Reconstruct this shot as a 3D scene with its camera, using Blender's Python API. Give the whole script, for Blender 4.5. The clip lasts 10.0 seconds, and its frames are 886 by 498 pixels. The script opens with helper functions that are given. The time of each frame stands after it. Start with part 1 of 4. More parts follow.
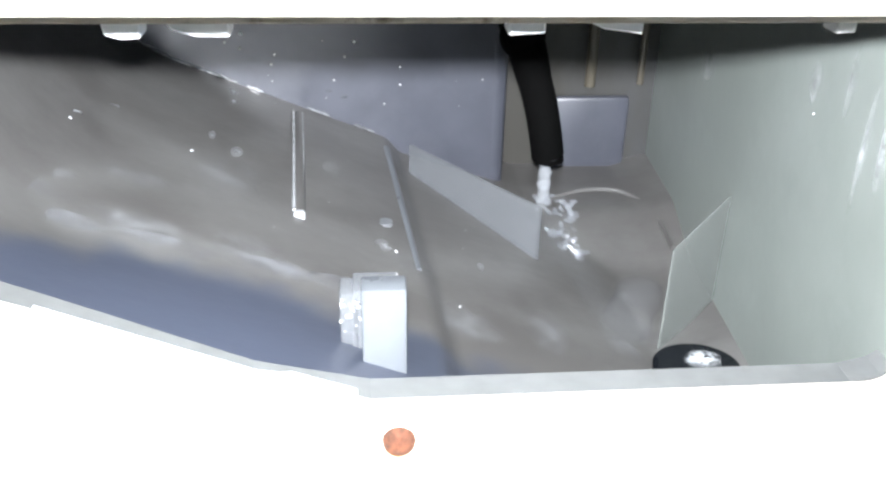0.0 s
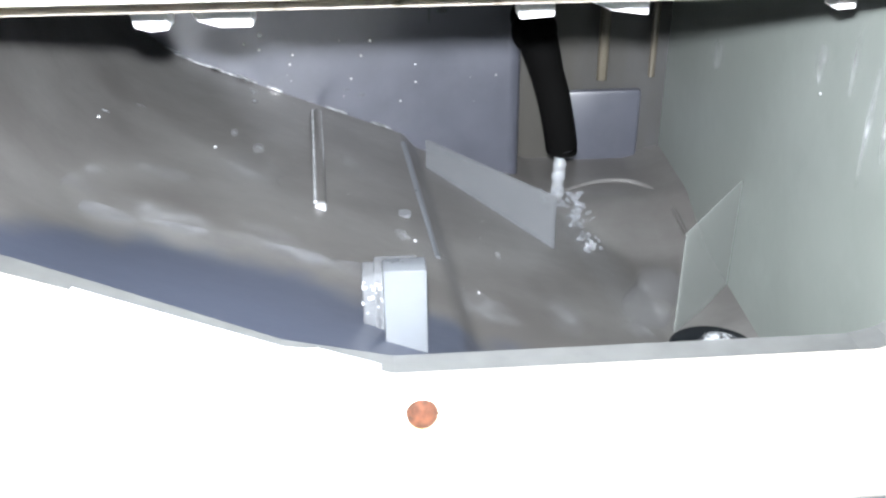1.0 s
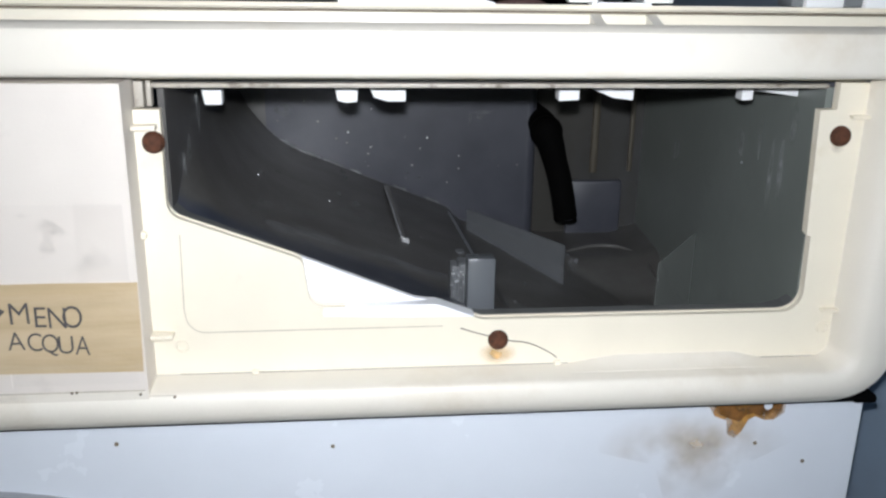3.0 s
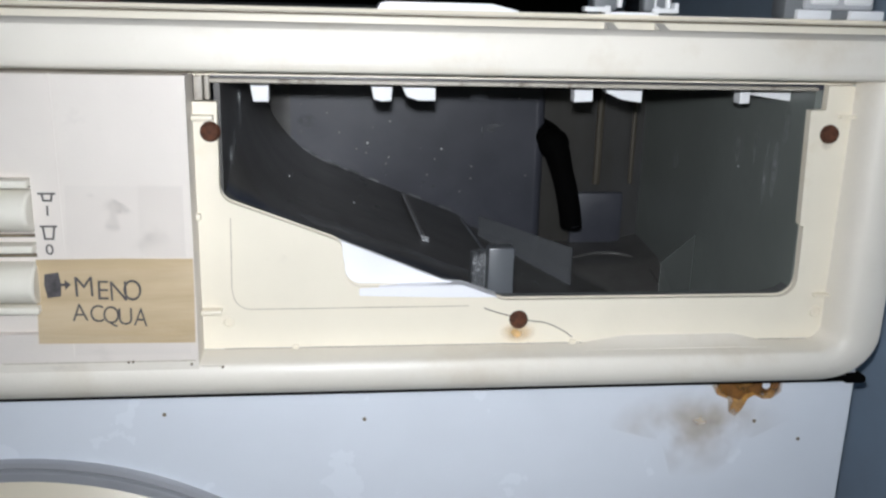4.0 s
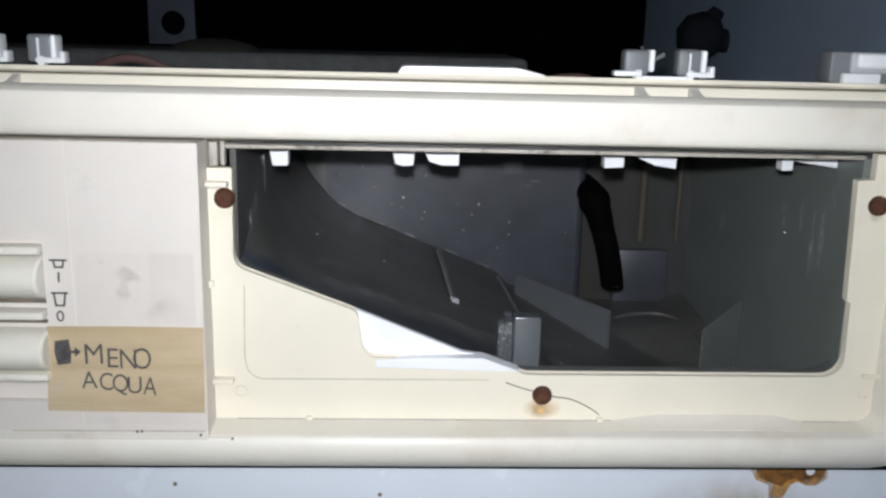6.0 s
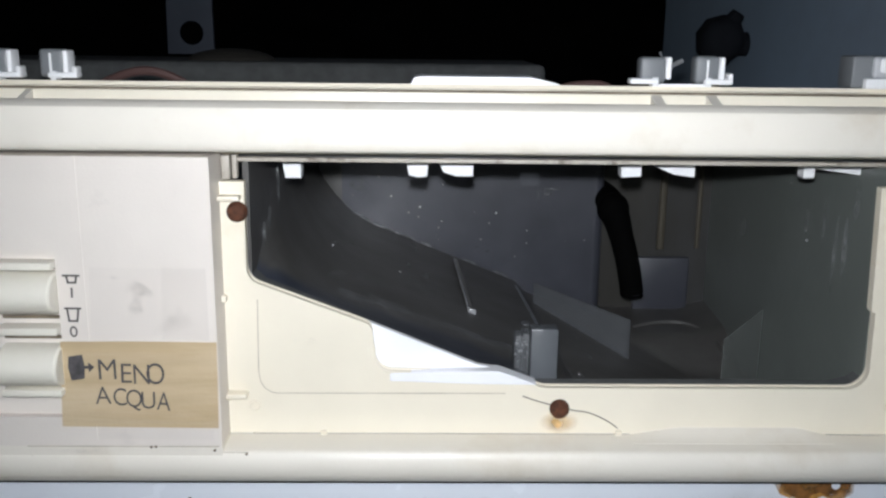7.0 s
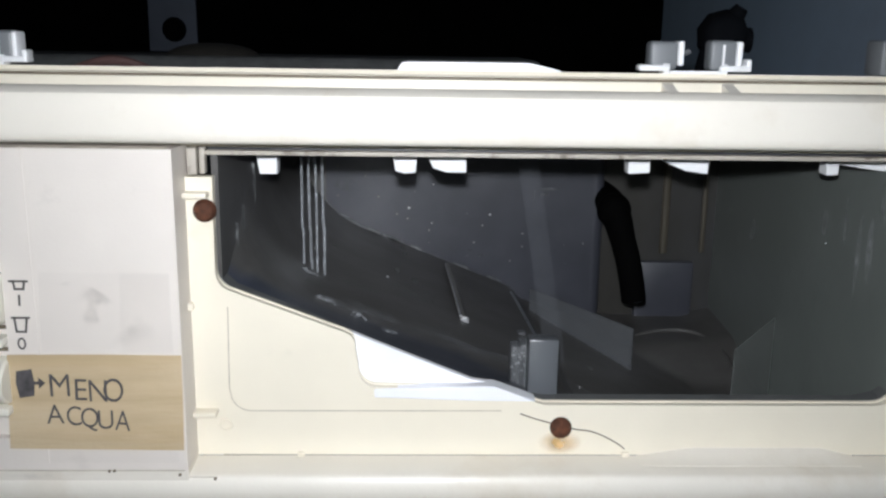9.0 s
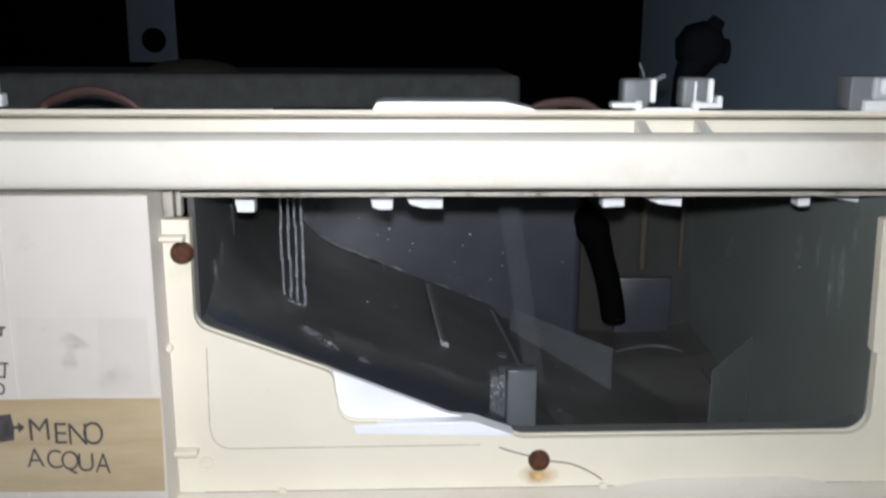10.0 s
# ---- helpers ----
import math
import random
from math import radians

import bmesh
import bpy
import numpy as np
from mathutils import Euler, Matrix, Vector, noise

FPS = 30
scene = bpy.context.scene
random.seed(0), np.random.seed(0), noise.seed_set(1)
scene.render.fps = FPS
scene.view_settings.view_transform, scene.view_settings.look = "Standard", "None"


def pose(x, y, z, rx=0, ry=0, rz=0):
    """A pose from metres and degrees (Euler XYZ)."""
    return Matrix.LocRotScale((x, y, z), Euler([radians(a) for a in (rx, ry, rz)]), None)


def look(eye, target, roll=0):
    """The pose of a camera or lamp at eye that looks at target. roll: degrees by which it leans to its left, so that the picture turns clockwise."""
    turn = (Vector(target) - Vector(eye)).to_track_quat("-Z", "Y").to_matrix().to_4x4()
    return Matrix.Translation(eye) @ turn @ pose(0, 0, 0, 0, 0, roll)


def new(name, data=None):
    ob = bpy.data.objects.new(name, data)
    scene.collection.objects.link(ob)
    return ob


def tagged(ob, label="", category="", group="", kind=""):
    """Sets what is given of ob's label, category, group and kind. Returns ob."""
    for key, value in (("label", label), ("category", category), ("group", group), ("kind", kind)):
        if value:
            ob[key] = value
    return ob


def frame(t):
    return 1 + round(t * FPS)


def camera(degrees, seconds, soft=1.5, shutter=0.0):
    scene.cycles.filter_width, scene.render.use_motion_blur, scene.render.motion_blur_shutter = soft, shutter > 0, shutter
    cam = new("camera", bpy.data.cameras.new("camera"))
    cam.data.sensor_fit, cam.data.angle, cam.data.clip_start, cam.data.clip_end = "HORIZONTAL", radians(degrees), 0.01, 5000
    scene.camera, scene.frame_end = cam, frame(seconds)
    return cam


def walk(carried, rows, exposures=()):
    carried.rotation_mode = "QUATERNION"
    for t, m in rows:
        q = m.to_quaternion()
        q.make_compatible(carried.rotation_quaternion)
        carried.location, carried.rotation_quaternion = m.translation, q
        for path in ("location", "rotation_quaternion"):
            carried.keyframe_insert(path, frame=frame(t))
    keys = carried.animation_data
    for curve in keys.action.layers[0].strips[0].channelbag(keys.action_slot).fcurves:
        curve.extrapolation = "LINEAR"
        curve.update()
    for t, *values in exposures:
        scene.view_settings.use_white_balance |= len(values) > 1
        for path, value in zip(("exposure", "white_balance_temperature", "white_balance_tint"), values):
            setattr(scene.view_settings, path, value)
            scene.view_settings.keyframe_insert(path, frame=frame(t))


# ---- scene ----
cam = camera(52.63, 10.0, soft=2.4, shutter=0.3)
PATH = [
    (0, (-0.00635, -0.14471, 0.85340), (0.15891, 1.61069, -0.09066), 1.25),
    (0.5, (-0.00677, -0.14641, 0.84886), (0.12614, 1.61991, -0.07982), -0.14),
    (1, (-0.00720, -0.15389, 0.85088), (0.11923, 1.61446, -0.07484), -0.55),
    (1.5, (-0.00711, -0.16814, 0.85337), (0.12607, 1.60031, -0.07121), -0.26),
    (2, (-0.01877, -0.19883, 0.86315), (0.13541, 1.59965, 0.00194), 0.16),
    (2.5, (-0.03793, -0.25005, 0.86556), (0.09794, 1.61757, 0.16304), -1.40),
    (2.7, (-0.04258, -0.26458, 0.86306), (0.11786, 1.61248, 0.19156), -0.44),
    (3.8, (-0.06626, -0.30133, 0.84550), (0.16091, 1.60802, 0.29525), 1.72),
    (4, (-0.06680, -0.30825, 0.84591), (0.16181, 1.60302, 0.30299), 1.50),
    (4.5, (-0.05858, -0.30205, 0.86477), (0.12981, 1.63142, 0.38913), 1.16),
    (5, (-0.04598, -0.28441, 0.86513), (0.13208, 1.64488, 0.36901), 1.15),
    (5.5, (-0.04704, -0.28678, 0.86617), (0.11196, 1.65259, 0.40407), 1.78),
    (6, (-0.05055, -0.29435, 0.85555), (0.03653, 1.64676, 0.38171), 1.42),
    (7.3, (-0.04759, -0.28954, 0.85745), (-0.01729, 1.65833, 0.40481), 0.88),
    (7.5, (-0.05395, -0.29318, 0.85408), (-0.02749, 1.65725, 0.41234), 1.20),
    (8, (-0.05487, -0.28508, 0.84594), (-0.00099, 1.65949, 0.38147), 2.14),
    (8.5, (-0.04794, -0.26888, 0.84980), (0.01297, 1.68028, 0.40585), 1.09),
    (9, (-0.04685, -0.26314, 0.85019), (0.01005, 1.68380, 0.39608), 0.83),
    (9.5, (-0.04642, -0.26147, 0.85264), (0.00602, 1.68244, 0.38527), 0.36),
    (9.8, (-0.04570, -0.26176, 0.85601), (0.06168, 1.67660, 0.37516), 0.36),
    (10, (-0.04404, -0.26242, 0.86386), (0.04345, 1.68031, 0.39680), 0.34),
]
EXPOSURES = [(0.0, 1.9), (0.5, 1.72), (1.0, 1.8), (1.5, 1.65), (2.0, 1.3), (2.5, 0.5), (3.0, 0.25), (4.0, 0.12), (5.0, 0.05), (5.5, 0.1), (7.5, 0.08), (8.5, -0.1), (9.5, -0.1), (10.0, -0.15)]
walk(cam, [(t, look(eye, target, roll)) for t, eye, target, roll in PATH], EXPOSURES)


# ---- light: weak fill daylight through an added, unseen doorway behind; the main light is a small torch carried along, built and keyed with the moving things ----
world = bpy.data.worlds.new("world")
world.use_nodes = True
sky = world.node_tree.nodes.new("ShaderNodeTexSky")
sky.sky_type, sky.sun_disc, sky.sun_elevation, sky.sun_rotation = "NISHITA", False, 0.35, 0.0
back = world.node_tree.nodes["Background"]
world.node_tree.links.new(sky.outputs[0], back.inputs[0])
back.inputs[1].default_value = 0.05
scene.world = world
# ---- materials ----
def material(name, color, rough=0.5, metal=0.0, vary=0.12, scale=40.0, bump=0.0, bump_scale=300.0, dirt=None, dirt_at=(0.55, 0.75), dirt_scale=12.0, stretch=(1, 1, 1), **inputs):
    """A surface with two scales of variation; dirt: the colour of stains, over a second noise between the two levels."""
    m = bpy.data.materials.new(name)
    m.use_nodes = True
    n, l = m.node_tree.nodes, m.node_tree.links
    b = n["Principled BSDF"]
    b.inputs["Roughness"].default_value, b.inputs["Metallic"].default_value = rough, metal
    co = n.new("ShaderNodeTexCoord")
    place = n.new("ShaderNodeMapping")
    place.inputs["Scale"].default_value = stretch
    l.new(co.outputs["Object"], place.inputs["Vector"])
    fine = n.new("ShaderNodeTexNoise")
    fine.inputs["Scale"].default_value, fine.inputs["Detail"].default_value = scale, 6
    l.new(place.outputs["Vector"], fine.inputs["Vector"])
    ramp = n.new("ShaderNodeValToRGB")
    ramp.color_ramp.elements[0].position, ramp.color_ramp.elements[1].position = 0.3, 0.7
    ramp.color_ramp.elements[0].color = tuple(c * (1 - vary) for c in color) + (1,)
    ramp.color_ramp.elements[1].color = tuple(min(1, c * (1 + vary)) for c in color) + (1,)
    l.new(fine.outputs["Fac"], ramp.inputs["Fac"])
    out = ramp.outputs["Color"]
    if dirt:
        big = n.new("ShaderNodeTexNoise")
        big.inputs["Scale"].default_value, big.inputs["Detail"].default_value, big.inputs["Roughness"].default_value = dirt_scale, 8, 0.65
        l.new(place.outputs["Vector"], big.inputs["Vector"])
        level = n.new("ShaderNodeMapRange")
        level.inputs["From Min"].default_value, level.inputs["From Max"].default_value = dirt_at
        l.new(big.outputs["Fac"], level.inputs["Value"])
        mix = n.new("ShaderNodeMix")
        mix.data_type = "RGBA"
        l.new(level.outputs["Result"], mix.inputs["Factor"])
        l.new(out, mix.inputs["A"])
        mix.inputs["B"].default_value = (*dirt, 1)
        out = mix.outputs["Result"]
    l.new(out, b.inputs["Base Color"])
    rr = n.new("ShaderNodeMapRange")
    rr.inputs["To Min"].default_value, rr.inputs["To Max"].default_value = max(0, rough - 0.1), min(1, rough + 0.1)
    l.new(fine.outputs["Fac"], rr.inputs["Value"])
    l.new(rr.outputs["Result"], b.inputs["Roughness"])
    if bump:
        grain = n.new("ShaderNodeTexNoise")
        grain.inputs["Scale"].default_value, grain.inputs["Detail"].default_value = bump_scale, 4
        l.new(co.outputs["Object"], grain.inputs["Vector"])
        bp = n.new("ShaderNodeBump")
        bp.inputs["Strength"].default_value, bp.inputs["Distance"].default_value = bump, 0.001
        l.new(grain.outputs["Fac"], bp.inputs["Height"])
        l.new(bp.outputs["Normal"], b.inputs["Normal"])
    for key, value in inputs.items():
        b.inputs[key.replace("_", " ")].default_value = value
    return m


PANEL = material("cream_abs", (0.74, 0.70, 0.62), 0.42, vary=0.03, bump=0.06, bump_scale=900, dirt=(0.60, 0.53, 0.42), dirt_at=(0.56, 0.85), dirt_scale=22)
FASCIA = material("grey_white_abs", (0.70, 0.65, 0.595), 0.45, vary=0.03, bump=0.06, bump_scale=900, dirt=(0.50, 0.46, 0.42), dirt_at=(0.60, 0.85), dirt_scale=30)
PLATE = material("yellowed_plastic", (0.78, 0.725, 0.60), 0.4, vary=0.03, bump=0.05, bump_scale=700, dirt=(0.62, 0.52, 0.34), dirt_at=(0.60, 0.85), dirt_scale=18)
FLANGE = material("clean_white_plastic", (0.84, 0.85, 0.88), 0.4, vary=0.02)
ENAMEL = material("white_enamel", (0.70, 0.74, 0.80), 0.25, vary=0.02, bump=0.02, bump_scale=500, dirt=(0.55, 0.50, 0.42), dirt_at=(0.66, 0.85), dirt_scale=9)
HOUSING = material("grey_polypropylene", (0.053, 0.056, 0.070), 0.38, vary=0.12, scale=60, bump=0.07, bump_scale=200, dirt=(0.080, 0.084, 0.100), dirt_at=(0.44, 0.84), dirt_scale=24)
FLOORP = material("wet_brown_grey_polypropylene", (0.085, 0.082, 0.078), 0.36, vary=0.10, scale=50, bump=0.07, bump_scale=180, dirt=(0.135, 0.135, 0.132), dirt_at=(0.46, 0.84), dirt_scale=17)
# Right wall's greenish tint, lightened: the light falling on it is in the colour.
SIDELIT = material("lit_greenish_grey_polypropylene", (0.178, 0.196, 0.182), 0.4, vary=0.07, scale=40, bump=0.06, bump_scale=200, dirt=(0.215, 0.235, 0.222), dirt_at=(0.5, 0.8), dirt_scale=18)
# Recessed part of the back wall, darker and browner than the rest.
BROWNWALL = material("dark_brown_polypropylene", (0.036, 0.034, 0.029), 0.45, vary=0.12, scale=60, bump=0.07, bump_scale=200, dirt=(0.056, 0.058, 0.062), dirt_at=(0.46, 0.80), dirt_scale=20, stretch=(1, 1, 0.35))
GRIMY = material("grimy_cream_plastic", (0.40, 0.37, 0.32), 0.5, vary=0.12, scale=90, dirt=(0.10, 0.08, 0.06), dirt_at=(0.55, 0.70), dirt_scale=120)
LIME = material("limescale", (0.26, 0.27, 0.28), 0.5, vary=0.25, scale=300, bump=0.4, bump_scale=700)
# Pale colour that paints glints on the floor bead and the lime crust.
GLINTPALE = material("pale_painted_glint", (0.34, 0.35, 0.36), 0.18, vary=0.2, scale=300)
MILKY = material("milky_plastic", (0.108, 0.117, 0.127), 0.3, vary=0.12, bump=0.1, bump_scale=400)
FROST = material("frosted_plastic", (0.13, 0.137, 0.145), 0.35, vary=0.10, scale=120, bump=0.1, bump_scale=300)
RUBBER = material("black_rubber", (0.002, 0.002, 0.002), 0.85, vary=0.2, Specular_IOR_Level=0.04)
RUST = material("rusted_steel", (0.085, 0.030, 0.014), 0.8, 0.2, vary=0.5, scale=500, bump=0.5, bump_scale=900)


def fading(name, color, level, spread, scale, strength, mask=(1, 0, 1), core=0.15):
    """A stain that lets the surface below show through, by a noise."""
    m = material(name, color, 0.8, vary=0.5, scale=220)
    n, l = m.node_tree.nodes, m.node_tree.links
    co = n.new("ShaderNodeTexCoord")
    tex = n.new("ShaderNodeTexNoise")
    tex.inputs["Scale"].default_value, tex.inputs["Detail"].default_value = scale, 7
    l.new(co.outputs["Object"], tex.inputs["Vector"])
    away, fall, both = n.new("ShaderNodeVectorMath"), n.new("ShaderNodeMapRange"), n.new("ShaderNodeMath")
    away.operation, both.operation = "DISTANCE", "MULTIPLY"
    away.inputs[1].default_value = tuple(0.5 * k for k in mask)
    flat = n.new("ShaderNodeVectorMath")
    flat.operation = "MULTIPLY"
    flat.inputs[1].default_value = mask
    l.new(co.outputs["Generated"], flat.inputs[0])
    l.new(flat.outputs[0], away.inputs[0])
    l.new(away.outputs["Value"], fall.inputs["Value"])
    fall.inputs["From Min"].default_value, fall.inputs["From Max"].default_value = core, core + 0.35
    fall.inputs["To Min"].default_value, fall.inputs["To Max"].default_value = 1.0, 0.0
    mr = n.new("ShaderNodeMapRange")
    mr.inputs["From Min"].default_value, mr.inputs["From Max"].default_value, mr.inputs["To Max"].default_value = level, level + spread, strength
    l.new(tex.outputs["Fac"], mr.inputs["Value"])
    l.new(mr.outputs["Result"], both.inputs[0])
    l.new(fall.outputs["Result"], both.inputs[1])
    l.new(both.outputs[0], n["Principled BSDF"].inputs["Alpha"])
    return m


RUSTRUN = fading("faint_rust_run", (0.52, 0.39, 0.22), 0.36, 0.40, 60, 0.60, core=0.10)
RUSTSTAIN = fading("rust_stain", (0.43, 0.215, 0.042), 0.20, 0.28, 120, 1.0, core=0.26)
RUSTCORE = fading("dark_rust", (0.17, 0.072, 0.014), 0.32, 0.27, 160, 1.2, core=0.34)
HALO = fading("rust_halo", (0.60, 0.36, 0.11), 0.20, 0.45, 120, 0.7)
LIMEHAZE = fading("thin_limescale", (0.36, 0.37, 0.38), 0.34, 0.25, 420, 0.75, (1, 1, 0))
# Pale floor haze: soap film, with the wet sheen painted into the colour.
SOAPSHEEN = fading("soap_and_sheen", (0.28, 0.29, 0.30), 0.28, 0.55, 110, 0.36, (1, 1, 0))
# Pale line that paints the highlight of the floor's front bend.
BENDSHEEN = fading("bend_highlight", (0.24, 0.25, 0.27), 0.26, 0.45, 140, 0.42, (1, 1, 0))
# Dried runs of the right wall; on the end wall a painted highlight.
RUNSHEEN = fading("runs_and_highlight", (0.36, 0.38, 0.38), 0.30, 0.34, 160, 0.75, (0, 1, 1))
WALLHAZE = fading("wall_limescale", (0.24, 0.25, 0.26), 0.30, 0.30, 260, 0.55)
# White patch that paints a reflection on the dark pool.
POOLSHINE = fading("painted_pool_reflection", (0.55, 0.58, 0.60), 0.36, 0.16, 300, 1.0, (1, 1, 0))
SCUFF = fading("grey_scuff", (0.30, 0.27, 0.24), 0.52, 0.25, 90, 0.35)
SMUDGE = fading("dark_smudge", (0.30, 0.27, 0.24), 0.46, 0.30, 260, 0.17)
CLIP = material("white_nylon", (0.84, 0.85, 0.86), 0.4, vary=0.03)
CLIPGREY = material("grey_nylon", (0.17, 0.18, 0.19), 0.45, vary=0.05)
PALEGREY = material("pale_grey_nylon", (0.46, 0.47, 0.49), 0.45, vary=0.05)
TAPE = material("yellowed_masking_tape", (0.50, 0.385, 0.235), 0.5, vary=0.10, scale=60, bump=0.2, bump_scale=300, dirt=(0.60, 0.49, 0.34), dirt_at=(0.42, 0.72), dirt_scale=34, stretch=(0.35, 1, 3.2))
INK = material("marker_ink", (0.07, 0.066, 0.07), 0.6, vary=0.4, scale=400)
PRINT = material("printed_symbol", (0.06, 0.055, 0.05), 0.6, vary=0.2, scale=300)
BUTTON = material("ivory_button", (0.76, 0.73, 0.64), 0.35, vary=0.02)
SEAM = material("shallow_seam", (0.42, 0.37, 0.29), 0.7, vary=0.2, scale=200)
GROOVE = material("grime_line", (0.16, 0.13, 0.09), 0.8, vary=0.3, scale=200)
# Near-black: the darkness behind the machine is put into the wall's colour.
DARK = material("unlit_depth_black", (0.002, 0.002, 0.002), 0.9, vary=0.3, Specular_IOR_Level=0.0)
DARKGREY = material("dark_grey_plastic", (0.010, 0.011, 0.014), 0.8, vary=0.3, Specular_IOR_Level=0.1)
CONCRETE = material("dark_concrete", (0.115, 0.118, 0.116), 0.9, vary=0.2, scale=120, bump=0.4, bump_scale=200)
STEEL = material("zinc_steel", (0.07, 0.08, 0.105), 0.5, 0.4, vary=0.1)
BLUEWALL = material("blue_grey_wall", (0.30, 0.39, 0.49), 0.6, vary=0.08, scale=8, bump=0.1, bump_scale=120, dirt=(0.22, 0.25, 0.30), dirt_at=(0.5, 0.8), dirt_scale=4)
PLASTER = material("grey_plaster", (0.30, 0.30, 0.30), 0.9, vary=0.06, scale=10)
FLOORTILE = material("grey_floor", (0.20, 0.19, 0.18), 0.6, vary=0.1, scale=10)
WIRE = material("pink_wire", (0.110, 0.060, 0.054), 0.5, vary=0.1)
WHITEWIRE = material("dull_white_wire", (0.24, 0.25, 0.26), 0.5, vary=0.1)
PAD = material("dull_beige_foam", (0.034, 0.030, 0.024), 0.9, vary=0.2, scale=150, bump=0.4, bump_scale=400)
CRUST = material("dried_grime", (0.46, 0.41, 0.33), 0.9, vary=0.3, scale=400, bump=0.4, bump_scale=900)
CREAMTUBE = material("yellowed_tube", (0.085, 0.075, 0.056), 0.4, vary=0.1)
DISH = material("beige_door_dish", (0.62, 0.56, 0.44), 0.4, vary=0.03)
CHROME = material("grey_trim", (0.35, 0.36, 0.38), 0.35, 0.3, vary=0.05)
POOL = material("dark_water", (0.004, 0.005, 0.007), 0.12, vary=0.1, bump=1.0, bump_scale=160, IOR=1.4)


GLOW = bpy.data.materials.new("torch_glow")
GLOW.use_nodes = True
GLOW.node_tree.nodes["Principled BSDF"].inputs["Emission Color"].default_value = (0.91, 0.94, 1.0, 1)
GLOW.node_tree.nodes["Principled BSDF"].inputs["Emission Strength"].default_value = 9900.0


def film(name, color, rough, fac, metal=0.4, bump=0.3):
    """Clear water or thin translucent plastic: mostly see-through, with a gloss of its own."""
    m = material(name, color, rough, metal, vary=0.1, scale=200, bump=bump, bump_scale=500)
    n, l = m.node_tree.nodes, m.node_tree.links
    clear, mix = n.new("ShaderNodeBsdfTransparent"), n.new("ShaderNodeMixShader")
    mix.inputs[0].default_value = fac
    l.new(clear.outputs[0], mix.inputs[1])
    l.new(n["Principled BSDF"].outputs[0], mix.inputs[2])
    l.new(mix.outputs[0], n["Material Output"].inputs["Surface"])
    return m


WATER = film("clear_water", (0.80, 0.84, 0.88), 0.14, 0.36)
DROP = film("water_drop", (0.9, 0.92, 0.95), 0.14, 0.8, 0.6)
VEIL = film("water_veil", (0.6, 0.64, 0.70), 0.30, 0.026, 0.1)
JETWATER = film("jet_water", (0.80, 0.84, 0.88), 0.10, 0.22, 0.3)
BULGE = film("milky_water_bulge", (0.30, 0.32, 0.34), 0.25, 0.055, 0.0, 0.5)
CURTAIN = film("dim_water_curtain", (0.040, 0.042, 0.052), 0.45, 0.90, 0.0, 0.1)
RUNNEL = film("running_water", (0.30, 0.32, 0.34), 0.16, 0.06, 0.0, 0.6)
RESIDUE = film("old_tape_residue", (0.50, 0.44, 0.37), 0.5, 0.028, 0.0, 0.05)
SPLASH = film("splashing_water", (0.75, 0.79, 0.84), 0.14, 0.26, 0.6)
FIN = film("translucent_plastic", (0.170, 0.180, 0.190), 0.35, 0.48, 0.0, 0.0)
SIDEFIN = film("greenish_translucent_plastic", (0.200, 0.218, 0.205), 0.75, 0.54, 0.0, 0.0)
RIM = film("pale_grey_translucent_plastic", (0.145, 0.150, 0.148), 0.4, 0.72, 0.0, 0.05)


def reflection_tint(name, clean, brown_color, y0, y1, scale):
    """Brown-grey floor; bluish reflection painted in at the front (clean), not the far end; ragged border."""
    m = material(name, brown_color, 0.36, vary=0.10, scale=50, bump=0.07, bump_scale=180, dirt=(0.150, 0.150, 0.145), dirt_at=(0.42, 0.80), dirt_scale=24, stretch=(0.6, 1, 1))
    n, l = m.node_tree.nodes, m.node_tree.links
    p = n["Principled BSDF"]
    brown_tone = p.inputs["Base Color"].links[0].from_socket
    co, split, tex = n.new("ShaderNodeTexCoord"), n.new("ShaderNodeSeparateXYZ"), n.new("ShaderNodeTexNoise")
    l.new(co.outputs["Object"], split.inputs[0])
    l.new(co.outputs["Object"], tex.inputs["Vector"])
    tex.inputs["Scale"].default_value, tex.inputs["Detail"].default_value = scale, 6
    shift, edge, mix = n.new("ShaderNodeMath"), n.new("ShaderNodeMapRange"), n.new("ShaderNodeMix")
    shift.operation = "MULTIPLY_ADD"
    shift.inputs[1].default_value = 0.030
    l.new(tex.outputs["Fac"], shift.inputs[0])
    l.new(split.outputs["Y"], shift.inputs[2])
    side, total = n.new("ShaderNodeMapRange"), n.new("ShaderNodeMath")
    side.inputs["From Min"].default_value, side.inputs["From Max"].default_value = -0.066, -0.104
    side.inputs["To Min"].default_value, side.inputs["To Max"].default_value = 0.0, 0.036
    l.new(split.outputs["X"], side.inputs["Value"])
    l.new(shift.outputs[0], total.inputs[0])
    l.new(side.outputs["Result"], total.inputs[1])
    edge.interpolation_type = "SMOOTHSTEP"
    edge.inputs["From Min"].default_value, edge.inputs["From Max"].default_value = y0 + 0.015, y1 + 0.015
    l.new(total.outputs[0], edge.inputs["Value"])
    mix.data_type = "RGBA"
    l.new(edge.outputs["Result"], mix.inputs["Factor"])
    mix.inputs["A"].default_value = (*clean, 1)
    l.new(brown_tone, mix.inputs["B"])
    l.new(mix.outputs["Result"], p.inputs["Base Color"])
    return m


# Bluish front tone paints in the surroundings' reflection; the rest stays brown.
FLOORMIX = reflection_tint("polypropylene_with_painted_reflection", (0.050, 0.058, 0.080), (0.080, 0.077, 0.073), 0.045, 0.060, 45)


